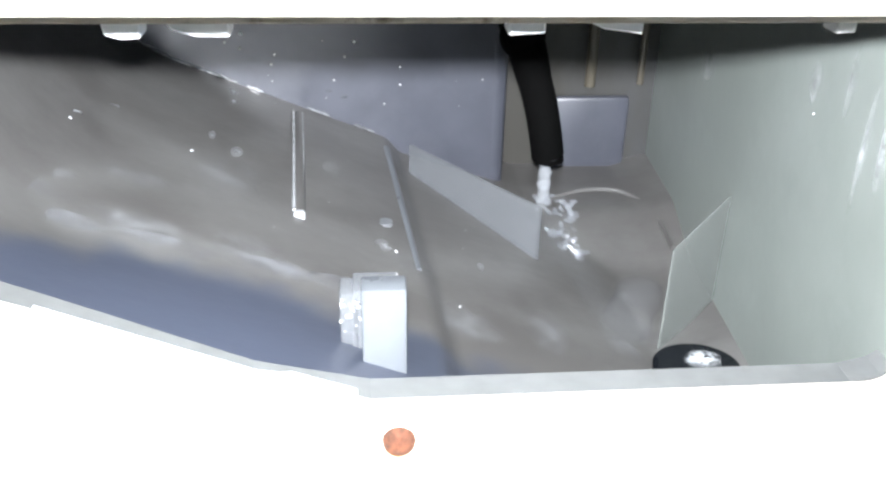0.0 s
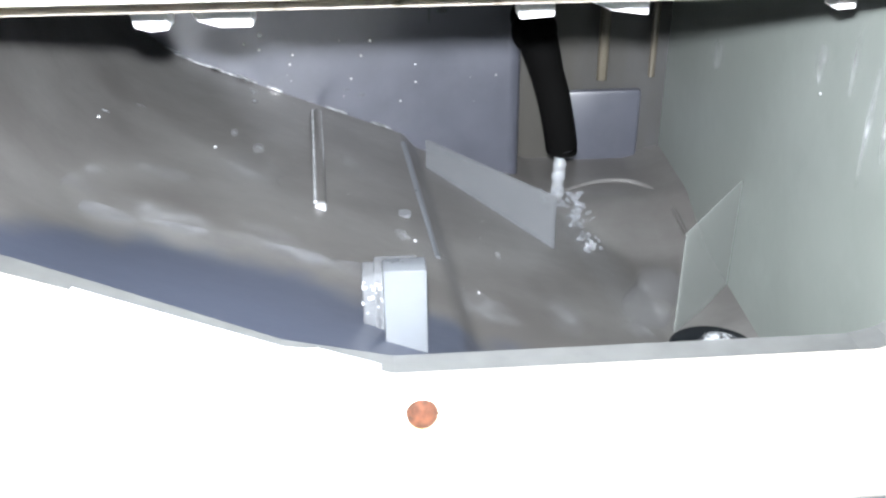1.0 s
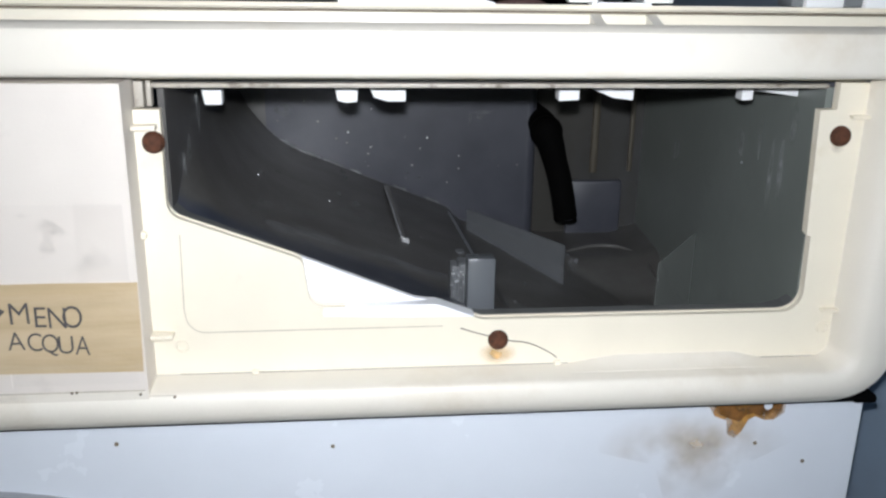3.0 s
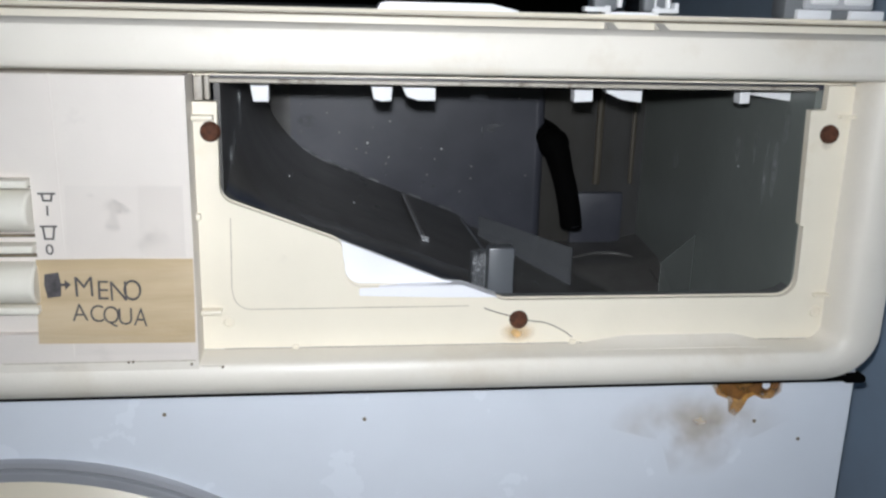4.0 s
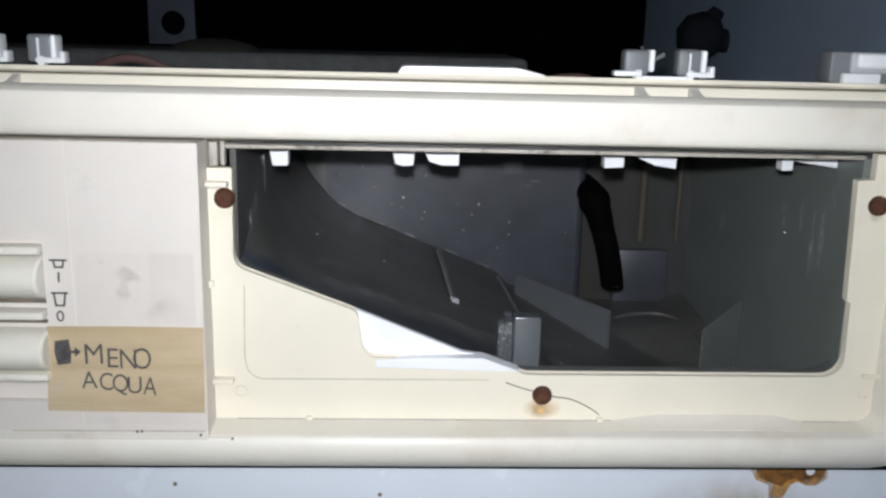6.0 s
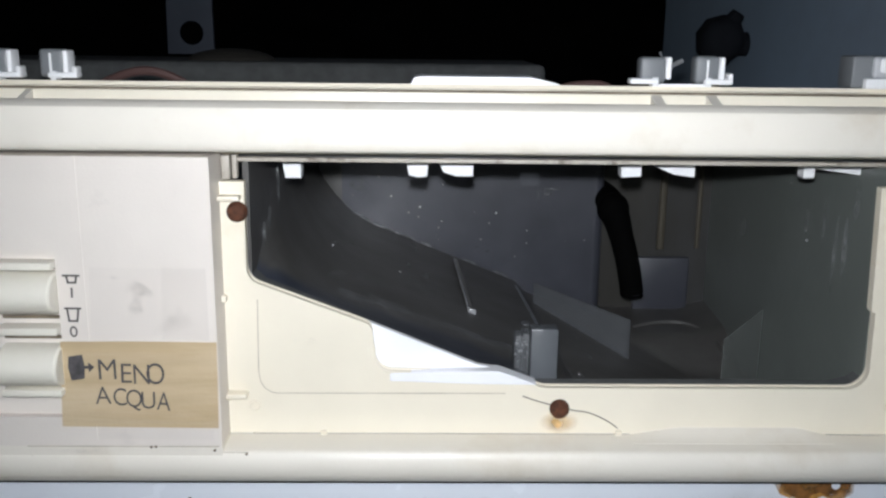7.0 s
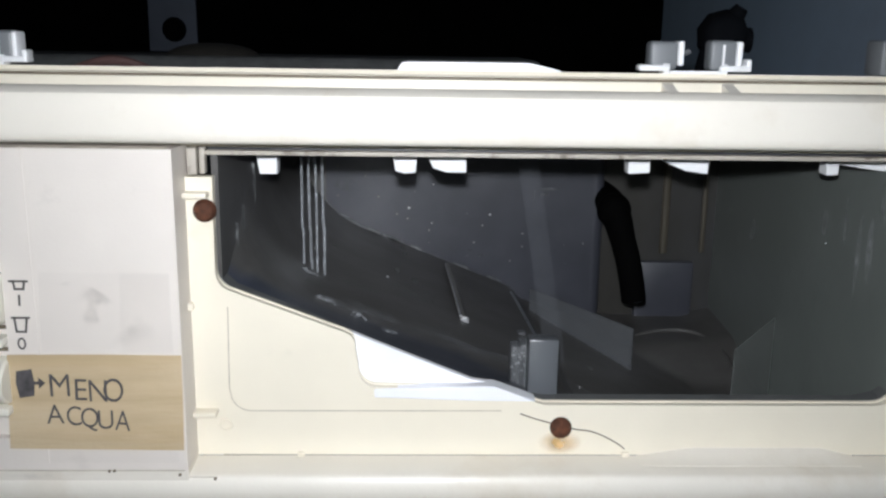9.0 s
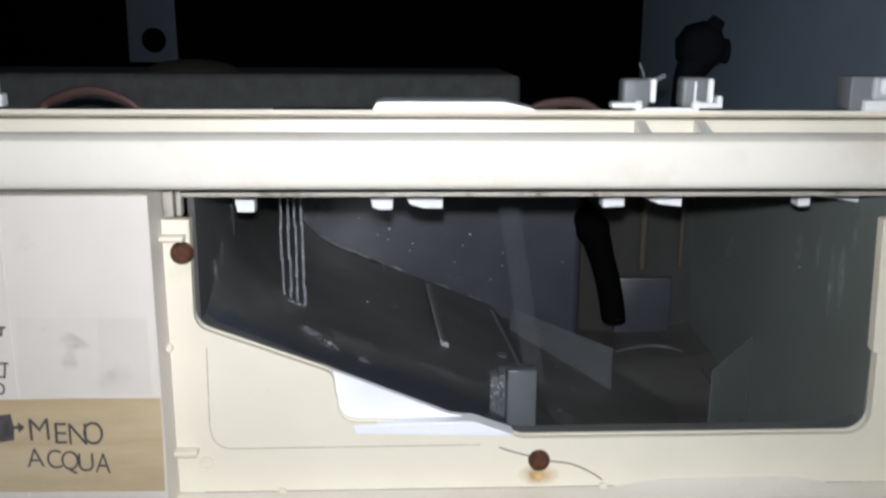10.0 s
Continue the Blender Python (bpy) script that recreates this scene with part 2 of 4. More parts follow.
# ---- mesh helpers ----
def box(bm, x0, x1, y0, y1, z0, z1, bevel=0.0, seg=2):
    vs = [bm.verts.new((x, y, z)) for x in (x0, x1) for y in (y0, y1) for z in (z0, z1)]
    fs = [bm.faces.new([vs[i] for i in q]) for q in ((0, 1, 3, 2), (4, 6, 7, 5), (0, 4, 5, 1), (2, 3, 7, 6), (0, 2, 6, 4), (1, 5, 7, 3))]
    if bevel:
        es = list({e for f in fs for e in f.edges})
        bmesh.ops.bevel(bm, geom=es, offset=bevel, segments=seg, affect="EDGES", profile=0.5)
    return bm


def prism(bm, pts, axis, a, b):
    """A solid: the outline pts (two numbers each) drawn from a to b along axis x (pts y, z), y (pts x, z) or z (pts x, y)."""
    def at(p, d):
        return {"x": (d, p[0], p[1]), "y": (p[0], d, p[1]), "z": (p[0], p[1], d)}[axis]
    lo, hi = [bm.verts.new(at(p, a)) for p in pts], [bm.verts.new(at(p, b)) for p in pts]
    n = len(pts)
    bm.faces.new(lo)
    bm.faces.new(hi[::-1])
    for i in range(n):
        bm.faces.new((lo[i], hi[i], hi[(i + 1) % n], lo[(i + 1) % n]))
    return bm


def tube(bm, path, radius, sides=12, caps=True):
    """A round tube along path; radius: one number, or one a point."""
    path = [Vector(p) for p in path]
    rings = []
    for i, p in enumerate(path):
        d = (path[min(i + 1, len(path) - 1)] - path[max(i - 1, 0)]).normalized()
        u = d.orthogonal().normalized() if not rings else (u - d * u.dot(d)).normalized()
        v = d.cross(u)
        r = radius[i] if isinstance(radius, (list, tuple)) else radius
        rings.append([bm.verts.new(p + (u * math.cos(a) + v * math.sin(a)) * r) for a in (2 * math.pi * k / sides for k in range(sides))])
    for a, b in zip(rings, rings[1:]):
        for k in range(sides):
            bm.faces.new((a[k], a[(k + 1) % sides], b[(k + 1) % sides], b[k]))
    if caps:
        bm.faces.new(rings[0][::-1])
        bm.faces.new(rings[-1])
    return bm


def spline(pts, steps=6):
    pts = [Vector(p) for p in pts]
    out = []
    for i in range(len(pts) - 1):
        a, b, c, d = pts[max(i - 1, 0)], pts[i], pts[i + 1], pts[min(i + 2, len(pts) - 1)]
        for k in range(steps):
            t = k / steps
            out.append(0.5 * (2 * b + (c - a) * t + (2 * a - 5 * b + 4 * c - d) * t * t + (3 * b - a - 3 * c + d) * t ** 3))
    return out + [pts[-1]]


def arc(cx, cz, r, a0, a1, n=6):
    return [(cx + r * math.cos(radians(a0 + (a1 - a0) * k / n)), cz + r * math.sin(radians(a0 + (a1 - a0) * k / n))) for k in range(n + 1)]


def part(name, bm, mat, parent=None, label="", smooth=True, bevel=0.0):
    me = bpy.data.meshes.new(name)
    bmesh.ops.recalc_face_normals(bm, faces=bm.faces)
    bm.to_mesh(me)
    bm.free()
    me.materials.append(mat)
    ob = new(name, me)
    ob.parent = parent
    if smooth:
        for p in me.polygons:
            p.use_smooth = True
        me.set_sharp_from_angle(angle=radians(35))
    if bevel:
        mod = ob.modifiers.new("bevel", "BEVEL")
        mod.width, mod.segments, mod.limit_method, mod.angle_limit = bevel, 2, "ANGLE", radians(40)
    return tagged(ob, label)


def thing(name, label, category, at=(0, 0, 0), group=""):
    ob = new(name)
    ob.matrix_world = Matrix.Translation(at)
    ob.empty_display_size = 0.02
    return tagged(ob, label, category, group)


def b():
    return bmesh.new()


# ---- the room ----
tagged(part("floor", box(b(), -1.5, 0.237, -1.35, 0.67, -0.05, 0.0), FLOORTILE), "plain grey floor of the dark room", "floor", kind="structure")
tagged(part("ceiling", box(b(), -1.5, 0.237, -1.35, 0.67, 2.4, 2.45), PLASTER), "plain grey plaster ceiling", "ceiling", kind="structure")
tagged(part("wall_north", box(b(), -1.5, 0.187, 0.62, 0.67, 0.0, 2.4), DARK), "black wall standing in for the darkness behind the machine", "wall", kind="structure")
# Unseen doorway, added so that daylight fills the shadows inside the machine.
for name, x0, x1, z0 in (("wall_south_1", -1.5, -0.75, 0.0), ("wall_south_2", 0.08, 0.187, 0.0), ("wall_south_3", -0.75, 0.08, 2.05)):
    tagged(part(name, box(b(), x0, x1, -1.35, -1.30, z0, 2.4), PLASTER), "plain grey plaster wall beside an added doorway for fill daylight", "wall", kind="structure")
tagged(part("wall_west", box(b(), -1.55, -1.5, -1.35, 0.62, 0.0, 2.4), PLASTER), "plain grey plaster wall", "wall", kind="structure")
tagged(part("wall_east", box(b(), 0.187, 0.237, -1.35, 0.62, 0.0, 2.4), BLUEWALL), "dull blue-grey painted wall beside the machine", "wall", kind="structure")

# ---- the washing machine ----
machine = thing("washing_machine", "old white front-loading washing machine with its lid and soap drawer removed", "washing machine")
LEFT, RIGHT = -0.455, 0.139

# cabinet: a thin sheet-metal box open at the top
part("front_sheet", box(b(), LEFT, RIGHT - 0.003, 0.0, 0.004, 0.02, 0.716), ENAMEL, machine, "white enamelled steel front")
part("side_sheet", box(b(), LEFT, LEFT + 0.003, 0.0042, 0.50, 0.02, 0.81), ENAMEL, machine)
part("side_sheet", box(b(), RIGHT - 0.006, RIGHT - 0.003, 0.0042, 0.50, 0.02, 0.81), ENAMEL, machine)
part("rear_sheet", box(b(), LEFT, RIGHT - 0.003, 0.5002, 0.503, 0.02, 0.79), ENAMEL, machine)
part("base_sheet", box(b(), LEFT + 0.003, RIGHT - 0.006, 0.0042, 0.50, 0.0, 0.024), ENAMEL, machine)

# control panel, in bars round the drawer opening
TOP = [(-0.0040, 0.8206), (-0.0118, 0.8210), (-0.0133, 0.8215), (-0.0142, 0.8224), (-0.0146, 0.8242), (-0.0148, 0.8280), (-0.0146, 0.8322), (-0.0138, 0.8348), (-0.0118, 0.8363),
       (-0.0085, 0.8368), (-0.0060, 0.8355), (-0.0050, 0.8330), (-0.0040, 0.8325)]
control_panel = part("control_panel", prism(b(), TOP, "x", LEFT, RIGHT), PANEL, machine, "yellowed cream plastic control panel")
CHANNEL = [(0.0034, 0.8200), (-0.0040, 0.8200), (-0.0040, 0.8325), (0.0085, 0.8325), (0.0095, 0.8386), (0.0108, 0.8388), (0.0108, 0.8396), (0.0125, 0.8400), (0.0130, 0.8412), (0.0155, 0.8412), (0.0155, 0.8185), (0.0034, 0.8185)]
part("rim_channel", prism(b(), CHANNEL, "x", LEFT, RIGHT), PLATE, control_panel, "yellowed channel along the panel's top")
part("grime_line", tube(b(), [(LEFT, -0.0064, 0.8358), (RIGHT, -0.0064, 0.8358)], 0.00045, 6), SEAM, control_panel)
part("grime_line", box(b(), LEFT, RIGHT, 0.0098, 0.0107, 0.8388, 0.8395), GROOVE, control_panel)
rng = random.Random(9)
for k in range(9):
    x = rng.uniform(-0.02, 0.06) if k < 6 else rng.uniform(-0.15, -0.06)
    bm = b()
    bmesh.ops.create_icosphere(bm, subdivisions=1, radius=0.0009, matrix=Matrix.Translation((x, 0.0066, 0.8336)) @ Matrix.Diagonal((rng.uniform(1, 3), 1, 0.8, 1)))
    part("grime_lump", bm, SEAM, control_panel)
BOTTOM = [(0.0, 0.7213), (-0.0040, 0.7211), (-0.0108, 0.7206), (-0.0119, 0.7203), (-0.0126, 0.7196), (-0.0131, 0.7184), (-0.0138, 0.7160), (-0.0130, 0.7120), (-0.0105, 0.7085), (-0.0060, 0.7068), (0.0, 0.7065)]
part("lower_bar", prism(b(), BOTTOM, "x", LEFT, 0.1120), PANEL, control_panel)
bm = b()
rows = []
for k in range(25):
    x = 0.024 + 0.070 * k / 24
    rise = 0.0028 * max(0.0, min(1.0, (x - 0.025) / 0.016)) ** 0.8 * max(0.0, min(1.0, (0.0935 - x) / 0.010))
    rows.append([bm.verts.new((x, y, z)) for y, z in ((0.0002, 0.7205), (0.0002, 0.7213 + rise), (-0.0012, 0.7213 + 0.72 * rise), (-0.0035, 0.7212 + 0.28 * rise), (-0.0068, 0.7211), (-0.0068, 0.7205))])
for p, q in zip(rows, rows[1:]):
    for k in range(6):
        bm.faces.new((p[k], q[k], q[(k + 1) % 6], p[(k + 1) % 6]))
part("ledge_fillet", bm, PANEL, control_panel)
SIDE = [(0.0065, 0.0), (0.0069, -0.0030), (0.0074, -0.0060), (0.0082, -0.0088), (0.0094, -0.0108), (0.0108, -0.0121), (0.0125, -0.0129), (0.0180, -0.0136), (0.0240, -0.0116), (0.0272, -0.0070), (0.0280, 0.0)]
CORNER = (0.1120, 0.7270)
part("end_bar", prism(b(), [(CORNER[0] + r, y) for r, y in SIDE], "z", CORNER[1], 0.8215), PANEL, control_panel)
bm = b()
rings = []
for k in range(13):
    a = math.pi / 2 * k / 12
    mix = (1 - math.cos(2 * a)) / 2
    ring = []
    for (yb, zb), (r, y) in zip(BOTTOM, SIDE):
        rad = (CORNER[1] - zb) * (1 - mix) + r * mix
        ring.append(bm.verts.new((CORNER[0] + rad * math.sin(a), yb * (1 - mix) + y * mix, CORNER[1] - rad * math.cos(a))))
    rings.append(ring)
for p, q in zip(rings, rings[1:]):
    for k in range(len(p) - 1):
        bm.faces.new((p[k], p[k + 1], q[k + 1], q[k]))
part("corner", bm, PANEL, control_panel)
for x0, x1, z0, z1 in ((LEFT, -0.1920, 0.7226, 0.8196), (-0.1655, -0.1155, 0.7226, 0.8196), (-0.1920, -0.1655, 0.7226, 0.7330), (-0.1920, -0.1655, 0.7890, 0.8196)):
    part("fascia_panel", box(b(), x0, x1, -0.0130, 0.004, z0, z1), FASCIA, control_panel, "greyish white flat plastic fascia")
part("fascia_foot", box(b(), LEFT, -0.1155, -0.0128, 0.0, 0.7150, 0.7225), PANEL, control_panel)


# recessed plate with the drawer's irregular opening
HOLE = [(-0.1075, 0.8100), (-0.1078, 0.7840)] + arc(-0.1018, 0.7827, 0.0060, 180, 248, 5) + [(-0.0690, 0.7640), (-0.0672, 0.7630), (-0.0661, 0.7612), (-0.0656, 0.7560), (-0.0650, 0.7530)] + \
    arc(-0.0592, 0.7518, 0.0058, 185, 265, 5) + [(-0.0215, 0.7453), (-0.0066, 0.7403), (0.0985, 0.7403)] + arc(0.0993, 0.7475, 0.0072, -90, 0, 6) + \
    [(0.1060, 0.7680), (0.1045, 0.7685), (0.1028, 0.8095), (0.1085, 0.8097), (0.1085, 0.8184)]
OUTER = [(0.1190, 0.8184), (0.1190, 0.7215), (-0.1155, 0.7215), (-0.1155, 0.8100)]


def hole(dz):
    """The cut-out with its lower part moved by dz."""
    return [(x, z + dz * (z < 0.79)) for x, z in HOLE]


bm = prism(b(), hole(-0.0018) + OUTER, "y", 0.0, 0.0024)
prism(bm, hole(-0.0014) + OUTER, "y", 0.0025, 0.0036)
plate = part("recess_plate", bm, PLATE, machine, "yellowed plastic plate behind the missing drawer front")
bm = b()
prism(bm, [(-0.0700, 0.7622), (-0.0658, 0.7604), (-0.0295, 0.7455), (-0.0200, 0.7440), (-0.0180, 0.7390), (-0.0700, 0.7390)], "y", 0.0038, 0.0060)
part("flange", bm, FLANGE, machine, "clean white plastic flange")
part("flange_lip", prism(b(), [(-0.0600, 0.7410), (-0.0600, 0.7438), (-0.0400, 0.7446), (-0.0225, 0.7448), (-0.0090, 0.7398), (-0.0300, 0.7400)], "y", -0.0007, 0.0064), FLANGE, machine, bevel=0.0005)
# side of the recess, locating pegs, ribs, bosses
for z in (0.8050, 0.7365):
    part("peg", box(b(), -0.1155, -0.1085, -0.0045, 0.0, z - 0.0008, z + 0.0008, 0.0003), PLATE, plate)
for z in (0.8075, 0.7395):
    part("peg", box(b(), 0.1130, 0.1192, -0.0030, 0.0, z - 0.0006, z + 0.0006, 0.0003), PLATE, plate)
for x, z in ((-0.1065, 0.7318), (0.1152, 0.7325)):
    bm = b()
    ring = [(x + 0.0019 * math.cos(a), -0.0006, z + 0.0019 * math.sin(a)) for a in (k * math.pi / 6 for k in range(13))]
    tube(bm, ring, 0.0005, 6, False)
    part("boss", bm, PLATE, plate)
part("nib", box(b(), -0.1157, -0.1140, -0.0040, -0.0015, 0.7700, 0.7722, 0.0004), PLATE, plate)
for x in (-0.083, 0.020, 0.078):
    part("nib", box(b(), x - 0.0012, x + 0.0012, -0.0015, 0.0, 0.7212, 0.7228, 0.0004), PLATE, plate)
# moulded line round the plate
line = [(-0.1045, 0.770)] + [(-0.1050, 0.744)] + arc(-0.0985, 0.7425, 0.0062, 180, 265, 5) + [(-0.020, 0.7365)]
part("moulded_line", tube(b(), [(x, 0.0, z) for x, z in line], 0.00016, 6), SEAM, plate)
crack = spline([(-0.0140, -0.0001, 0.7356), (-0.0090, -0.0001, 0.7338), (-0.0040, -0.0001, 0.7324), (0.0040, -0.0001, 0.7303), (0.0080, -0.0001, 0.7298), (0.0125, -0.0001, 0.7282), (0.0175, -0.0001, 0.7254), (0.0198, -0.0001, 0.7236)])
part("crack", tube(b(), crack, 0.00022, 5), GROOVE, plate, "hairline crack in the plastic")

# screws
def screw(x, z, r=0.0035):
    bm = b()
    prof = [(0.0, -0.0026), (0.3, -0.0026), (0.72, -0.0022), (0.95, -0.0012), (1.0, -0.0002), (1.0, 0.0)]
    rings = [[bm.verts.new((x + r * k * math.cos(a), y, z + r * k * math.sin(a))) for a in (2 * math.pi * i / 20 for i in range(20))] for k, y in prof[1:]]
    bm.faces.new(rings[0])
    for p, q in zip(rings, rings[1:]):
        for i in range(20):
            bm.faces.new((p[i], p[(i + 1) % 20], q[(i + 1) % 20], q[i]))
    head = part("screw", bm, RUST, plate, "rusty brown screw head")
    return head


for x, z in ((-0.1100, 0.8000), (0.1108, 0.8010), (-0.0010, 0.7310)):
    screw(x, z)


def stain(name, outline, y, mat, parent):
    """A thin irregular stain just proud of a front face."""
    bm = b()
    bm.faces.new([bm.verts.new((x, y, z)) for x, z in outline])
    return part(name, bm, mat, parent, smooth=False)


# grooves of the fascia
for x0, x1, z in ((LEFT, -0.1165, 0.8200), (-0.180, -0.1165, 0.7226)):
    part("seam", box(b(), x0, x1, -0.0133, -0.0128, z - 0.00012, z + 0.00012), SEAM, control_panel)
part("seam", box(b(), -0.1572, -0.1566, -0.0133, -0.0128, 0.7250, 0.8200), FASCIA, control_panel)

for x0, x1, z0, z1 in ((-0.1560, -0.1178, 0.7598, 0.7838), (-0.1330, -0.1180, 0.7600, 0.7842), (-0.1564, -0.1180, 0.7252, 0.7290)):
    stain("tape_residue", [(x0, z0), (x1, z0), (x1, z1), (x0 + 0.001, z1 + 0.0004)], -0.01325 - 0.0001 * (x0 > -0.15), RESIDUE, control_panel)
for ends in (((-0.1795, 0.7206), (-0.1070, 0.7200)), ((-0.1795, 0.7206), (-0.1770, 0.7150))):
    part("tape_edge", tube(b(), [(x, -0.0124 - 0.0012 * (z < 0.718), z) for x, z in ends], 0.00013, 5), SEAM, control_panel)
for x, z in ((-0.1375, 0.7225), (-0.1390, 0.7224), (-0.1075, 0.7199), (-0.1180, 0.7212)):
    part("grime_dot", prism(b(), arc(x, z, 0.0005, 0, 300, 5), "y", -0.0134, -0.0128), GROOVE, control_panel)
stain("scuff", [(-0.1570, 0.7830), (-0.1430, 0.7820), (-0.1250, 0.7700), (-0.1180, 0.7610), (-0.1550, 0.7610)], -0.0134, SCUFF, control_panel)
stain("scuff", [(-0.1552, 0.7822), (-0.1462, 0.7815), (-0.1440, 0.7795), (-0.1465, 0.7804), (-0.1552, 0.7810)], -0.01345, SMUDGE, control_panel)
stain("scuff", [(-0.1440, 0.7782), (-0.1390, 0.7778), (-0.1310, 0.7742), (-0.1345, 0.7735), (-0.1420, 0.7765)], -0.01345, SMUDGE, control_panel)
stain("scuff", [(-0.0935, 0.7575), (-0.0860, 0.7570), (-0.0845, 0.7545), (-0.0890, 0.7530), (-0.0930, 0.7545)], -0.0003, SMUDGE, plate)
stain("scuff", [(-0.1800, 0.7225), (-0.1165, 0.7225), (-0.1100, 0.7200), (-0.1800, 0.7200)], -0.0141, SCUFF, control_panel)
# push buttons in their sunk tray
part("button_tray", box(b(), -0.1920, -0.1655, -0.0100, -0.0090, 0.7330, 0.7890), FASCIA, control_panel)


def half_round(x0, x1, zc, r, y, depth):
    pts = [(y, zc - r)] + [(y - depth * math.sin(radians(a)), zc - r * math.cos(radians(a))) for a in range(15, 180, 15)] + [(y, zc + r)]
    return prism(b(), pts, "x", x0, x1)


for zc in (0.7755, 0.7510):
    part("push_button", half_round(-0.1850, -0.1657, zc, 0.0072, -0.0100, 0.0100), BUTTON, machine, "ivory rounded push button", bevel=0.0008)
for zc in (0.7850, 0.7635, 0.7425):
    part("button_rib", box(b(), -0.1850, -0.1657, -0.0165, -0.0100, zc - 0.0012, zc + 0.0012, 0.0004), BUTTON, machine)
for zc in (0.7835, 0.7668, 0.7600, 0.7430):
    part("button_gap", box(b(), -0.1850, -0.1657, -0.0104, -0.0100, zc - 0.0006, zc + 0.0006), GROOVE, machine)

# printed symbols beside the buttons
def bars(name, segs, y=-0.0134, w=0.00032):
    bm = b()
    for (x0, z0), (x1, z1) in segs:
        d = Vector((x1 - x0, 0, z1 - z0))
        nrm = Vector((-d.z, 0, d.x)).normalized() * w
        e = d.normalized() * w
        a, c = Vector((x0, y, z0)) - e, Vector((x1, y, z1)) + e
        vs = [bm.verts.new(p) for p in (a - nrm, c - nrm, c + nrm, a + nrm)]
        bm.faces.new(vs)
    return part(name, bm, PRINT, control_panel, smooth=False)


bars("symbol", [((-0.1632, 0.7815), (-0.1582, 0.7815)), ((-0.1622, 0.7815), (-0.1618, 0.7792)), ((-0.1618, 0.7792), (-0.1594, 0.7792)), ((-0.1594, 0.7792), (-0.1590, 0.7815))])
bars("symbol", [((-0.1608, 0.7772), (-0.1609, 0.7745))])
bars("symbol", [((-0.1634, 0.7706), (-0.1586, 0.7706)), ((-0.1628, 0.7706), (-0.1624, 0.7664)), ((-0.1624, 0.7664), (-0.1598, 0.7664)), ((-0.1598, 0.7664), (-0.1592, 0.7706))])
c = [(-0.1613 + 0.0010 * math.cos(a), 0.7628 + 0.0016 * math.sin(a)) for a in (k * math.pi / 5 for k in range(11))]
bars("symbol", list(zip(c, c[1:])), w=0.00026)

# rust running from under the panel
stain("rust_patch", [(0.0765, 0.7090), (0.1060, 0.7090), (0.1060, 0.6990), (0.1020, 0.6962), (0.0985, 0.6962), (0.0950, 0.6978), (0.0925, 0.6965), (0.0905, 0.6920), (0.0880, 0.6890), (0.0850, 0.6910), (0.0842, 0.6965), (0.0795, 0.6985), (0.0768, 0.7030)], -0.0005, RUSTSTAIN, machine)
stain("rust_core", [(0.0785, 0.7100), (0.1050, 0.7100), (0.1050, 0.6995), (0.1010, 0.6970), (0.0980, 0.6972), (0.0940, 0.6992), (0.0915, 0.6985), (0.0890, 0.6960), (0.0850, 0.6975), (0.0795, 0.6995)], -0.0007, RUSTCORE, machine)
stain("rust_run", [(0.0300, 0.7060), (0.1150, 0.7060), (0.1180, 0.6900), (0.0960, 0.6790), (0.0790, 0.6600), (0.0640, 0.6630), (0.0590, 0.6790), (0.0380, 0.6850)], -0.0003, RUSTRUN, machine)
part("bare_spot", prism(b(), arc(0.0992, 0.7022, 0.0016, 0, 320, 9), "y", -0.0010, -0.0003), ENAMEL, machine, "bare white spot in the rust")
stain("rust_halo", [(-0.0072, 0.7300), (0.0050, 0.7300), (0.0062, 0.7260), (0.0058, 0.7218), (-0.0078, 0.7218), (-0.0082, 0.7260)], -0.0003, HALO, plate)
stain("rust_halo", [(0.1075, 0.8010), (0.1138, 0.8010), (0.1136, 0.7962), (0.1110, 0.7945), (0.1083, 0.7962)], -0.0003, RUSTRUN, plate)
for x, z in ((-0.131, 0.696), (-0.058, 0.692), (0.116, 0.678), (0.0965, 0.6865)):
    part("chip", prism(b(), arc(x, z, 0.0008, 0, 300, 5), "y", -0.0003, 0.0), GROOVE, machine)
# porthole door
def annulus(cx, cz, prof, n=96):
    bm = b()
    rings = [[bm.verts.new((cx + r * math.cos(a), y, cz + r * math.sin(a))) for a in (2 * math.pi * i / n for i in range(n))] for r, y in prof]
    for p, q in zip(rings, rings[1:]):
        for i in range(n):
            bm.faces.new((p[i], p[(i + 1) % n], q[(i + 1) % n], q[i]))
    return bm


door = part("door", annulus(-0.185, 0.530, [(0.1500, 0.0), (0.1498, -0.003), (0.1485, -0.0045), (0.1470, -0.003), (0.1455, -0.0028), (0.1440, -0.006)]), CHROME, machine, "round porthole door with a grey trim ring")
part("door_dish", annulus(-0.185, 0.530, [(0.1440, -0.006), (0.1300, -0.016), (0.1150, -0.019), (0.1000, -0.016), (0.0850, -0.004), (0.0010, -0.002)]), DISH, door, "beige moulded door ring")

# black strip painting in the shadow line under the panel; black block at its overhanging end
part("panel_shadow_strip", box(b(), LEFT, 0.1300, -0.0042, -0.0002, 0.7046, 0.7064), RUBBER, machine, "black strip painting the shadow line under the panel")
part("end_block", box(b(), 0.1300, 0.1392, -0.004, 0.012, 0.7030, 0.7064, 0.0015), RUBBER, machine)

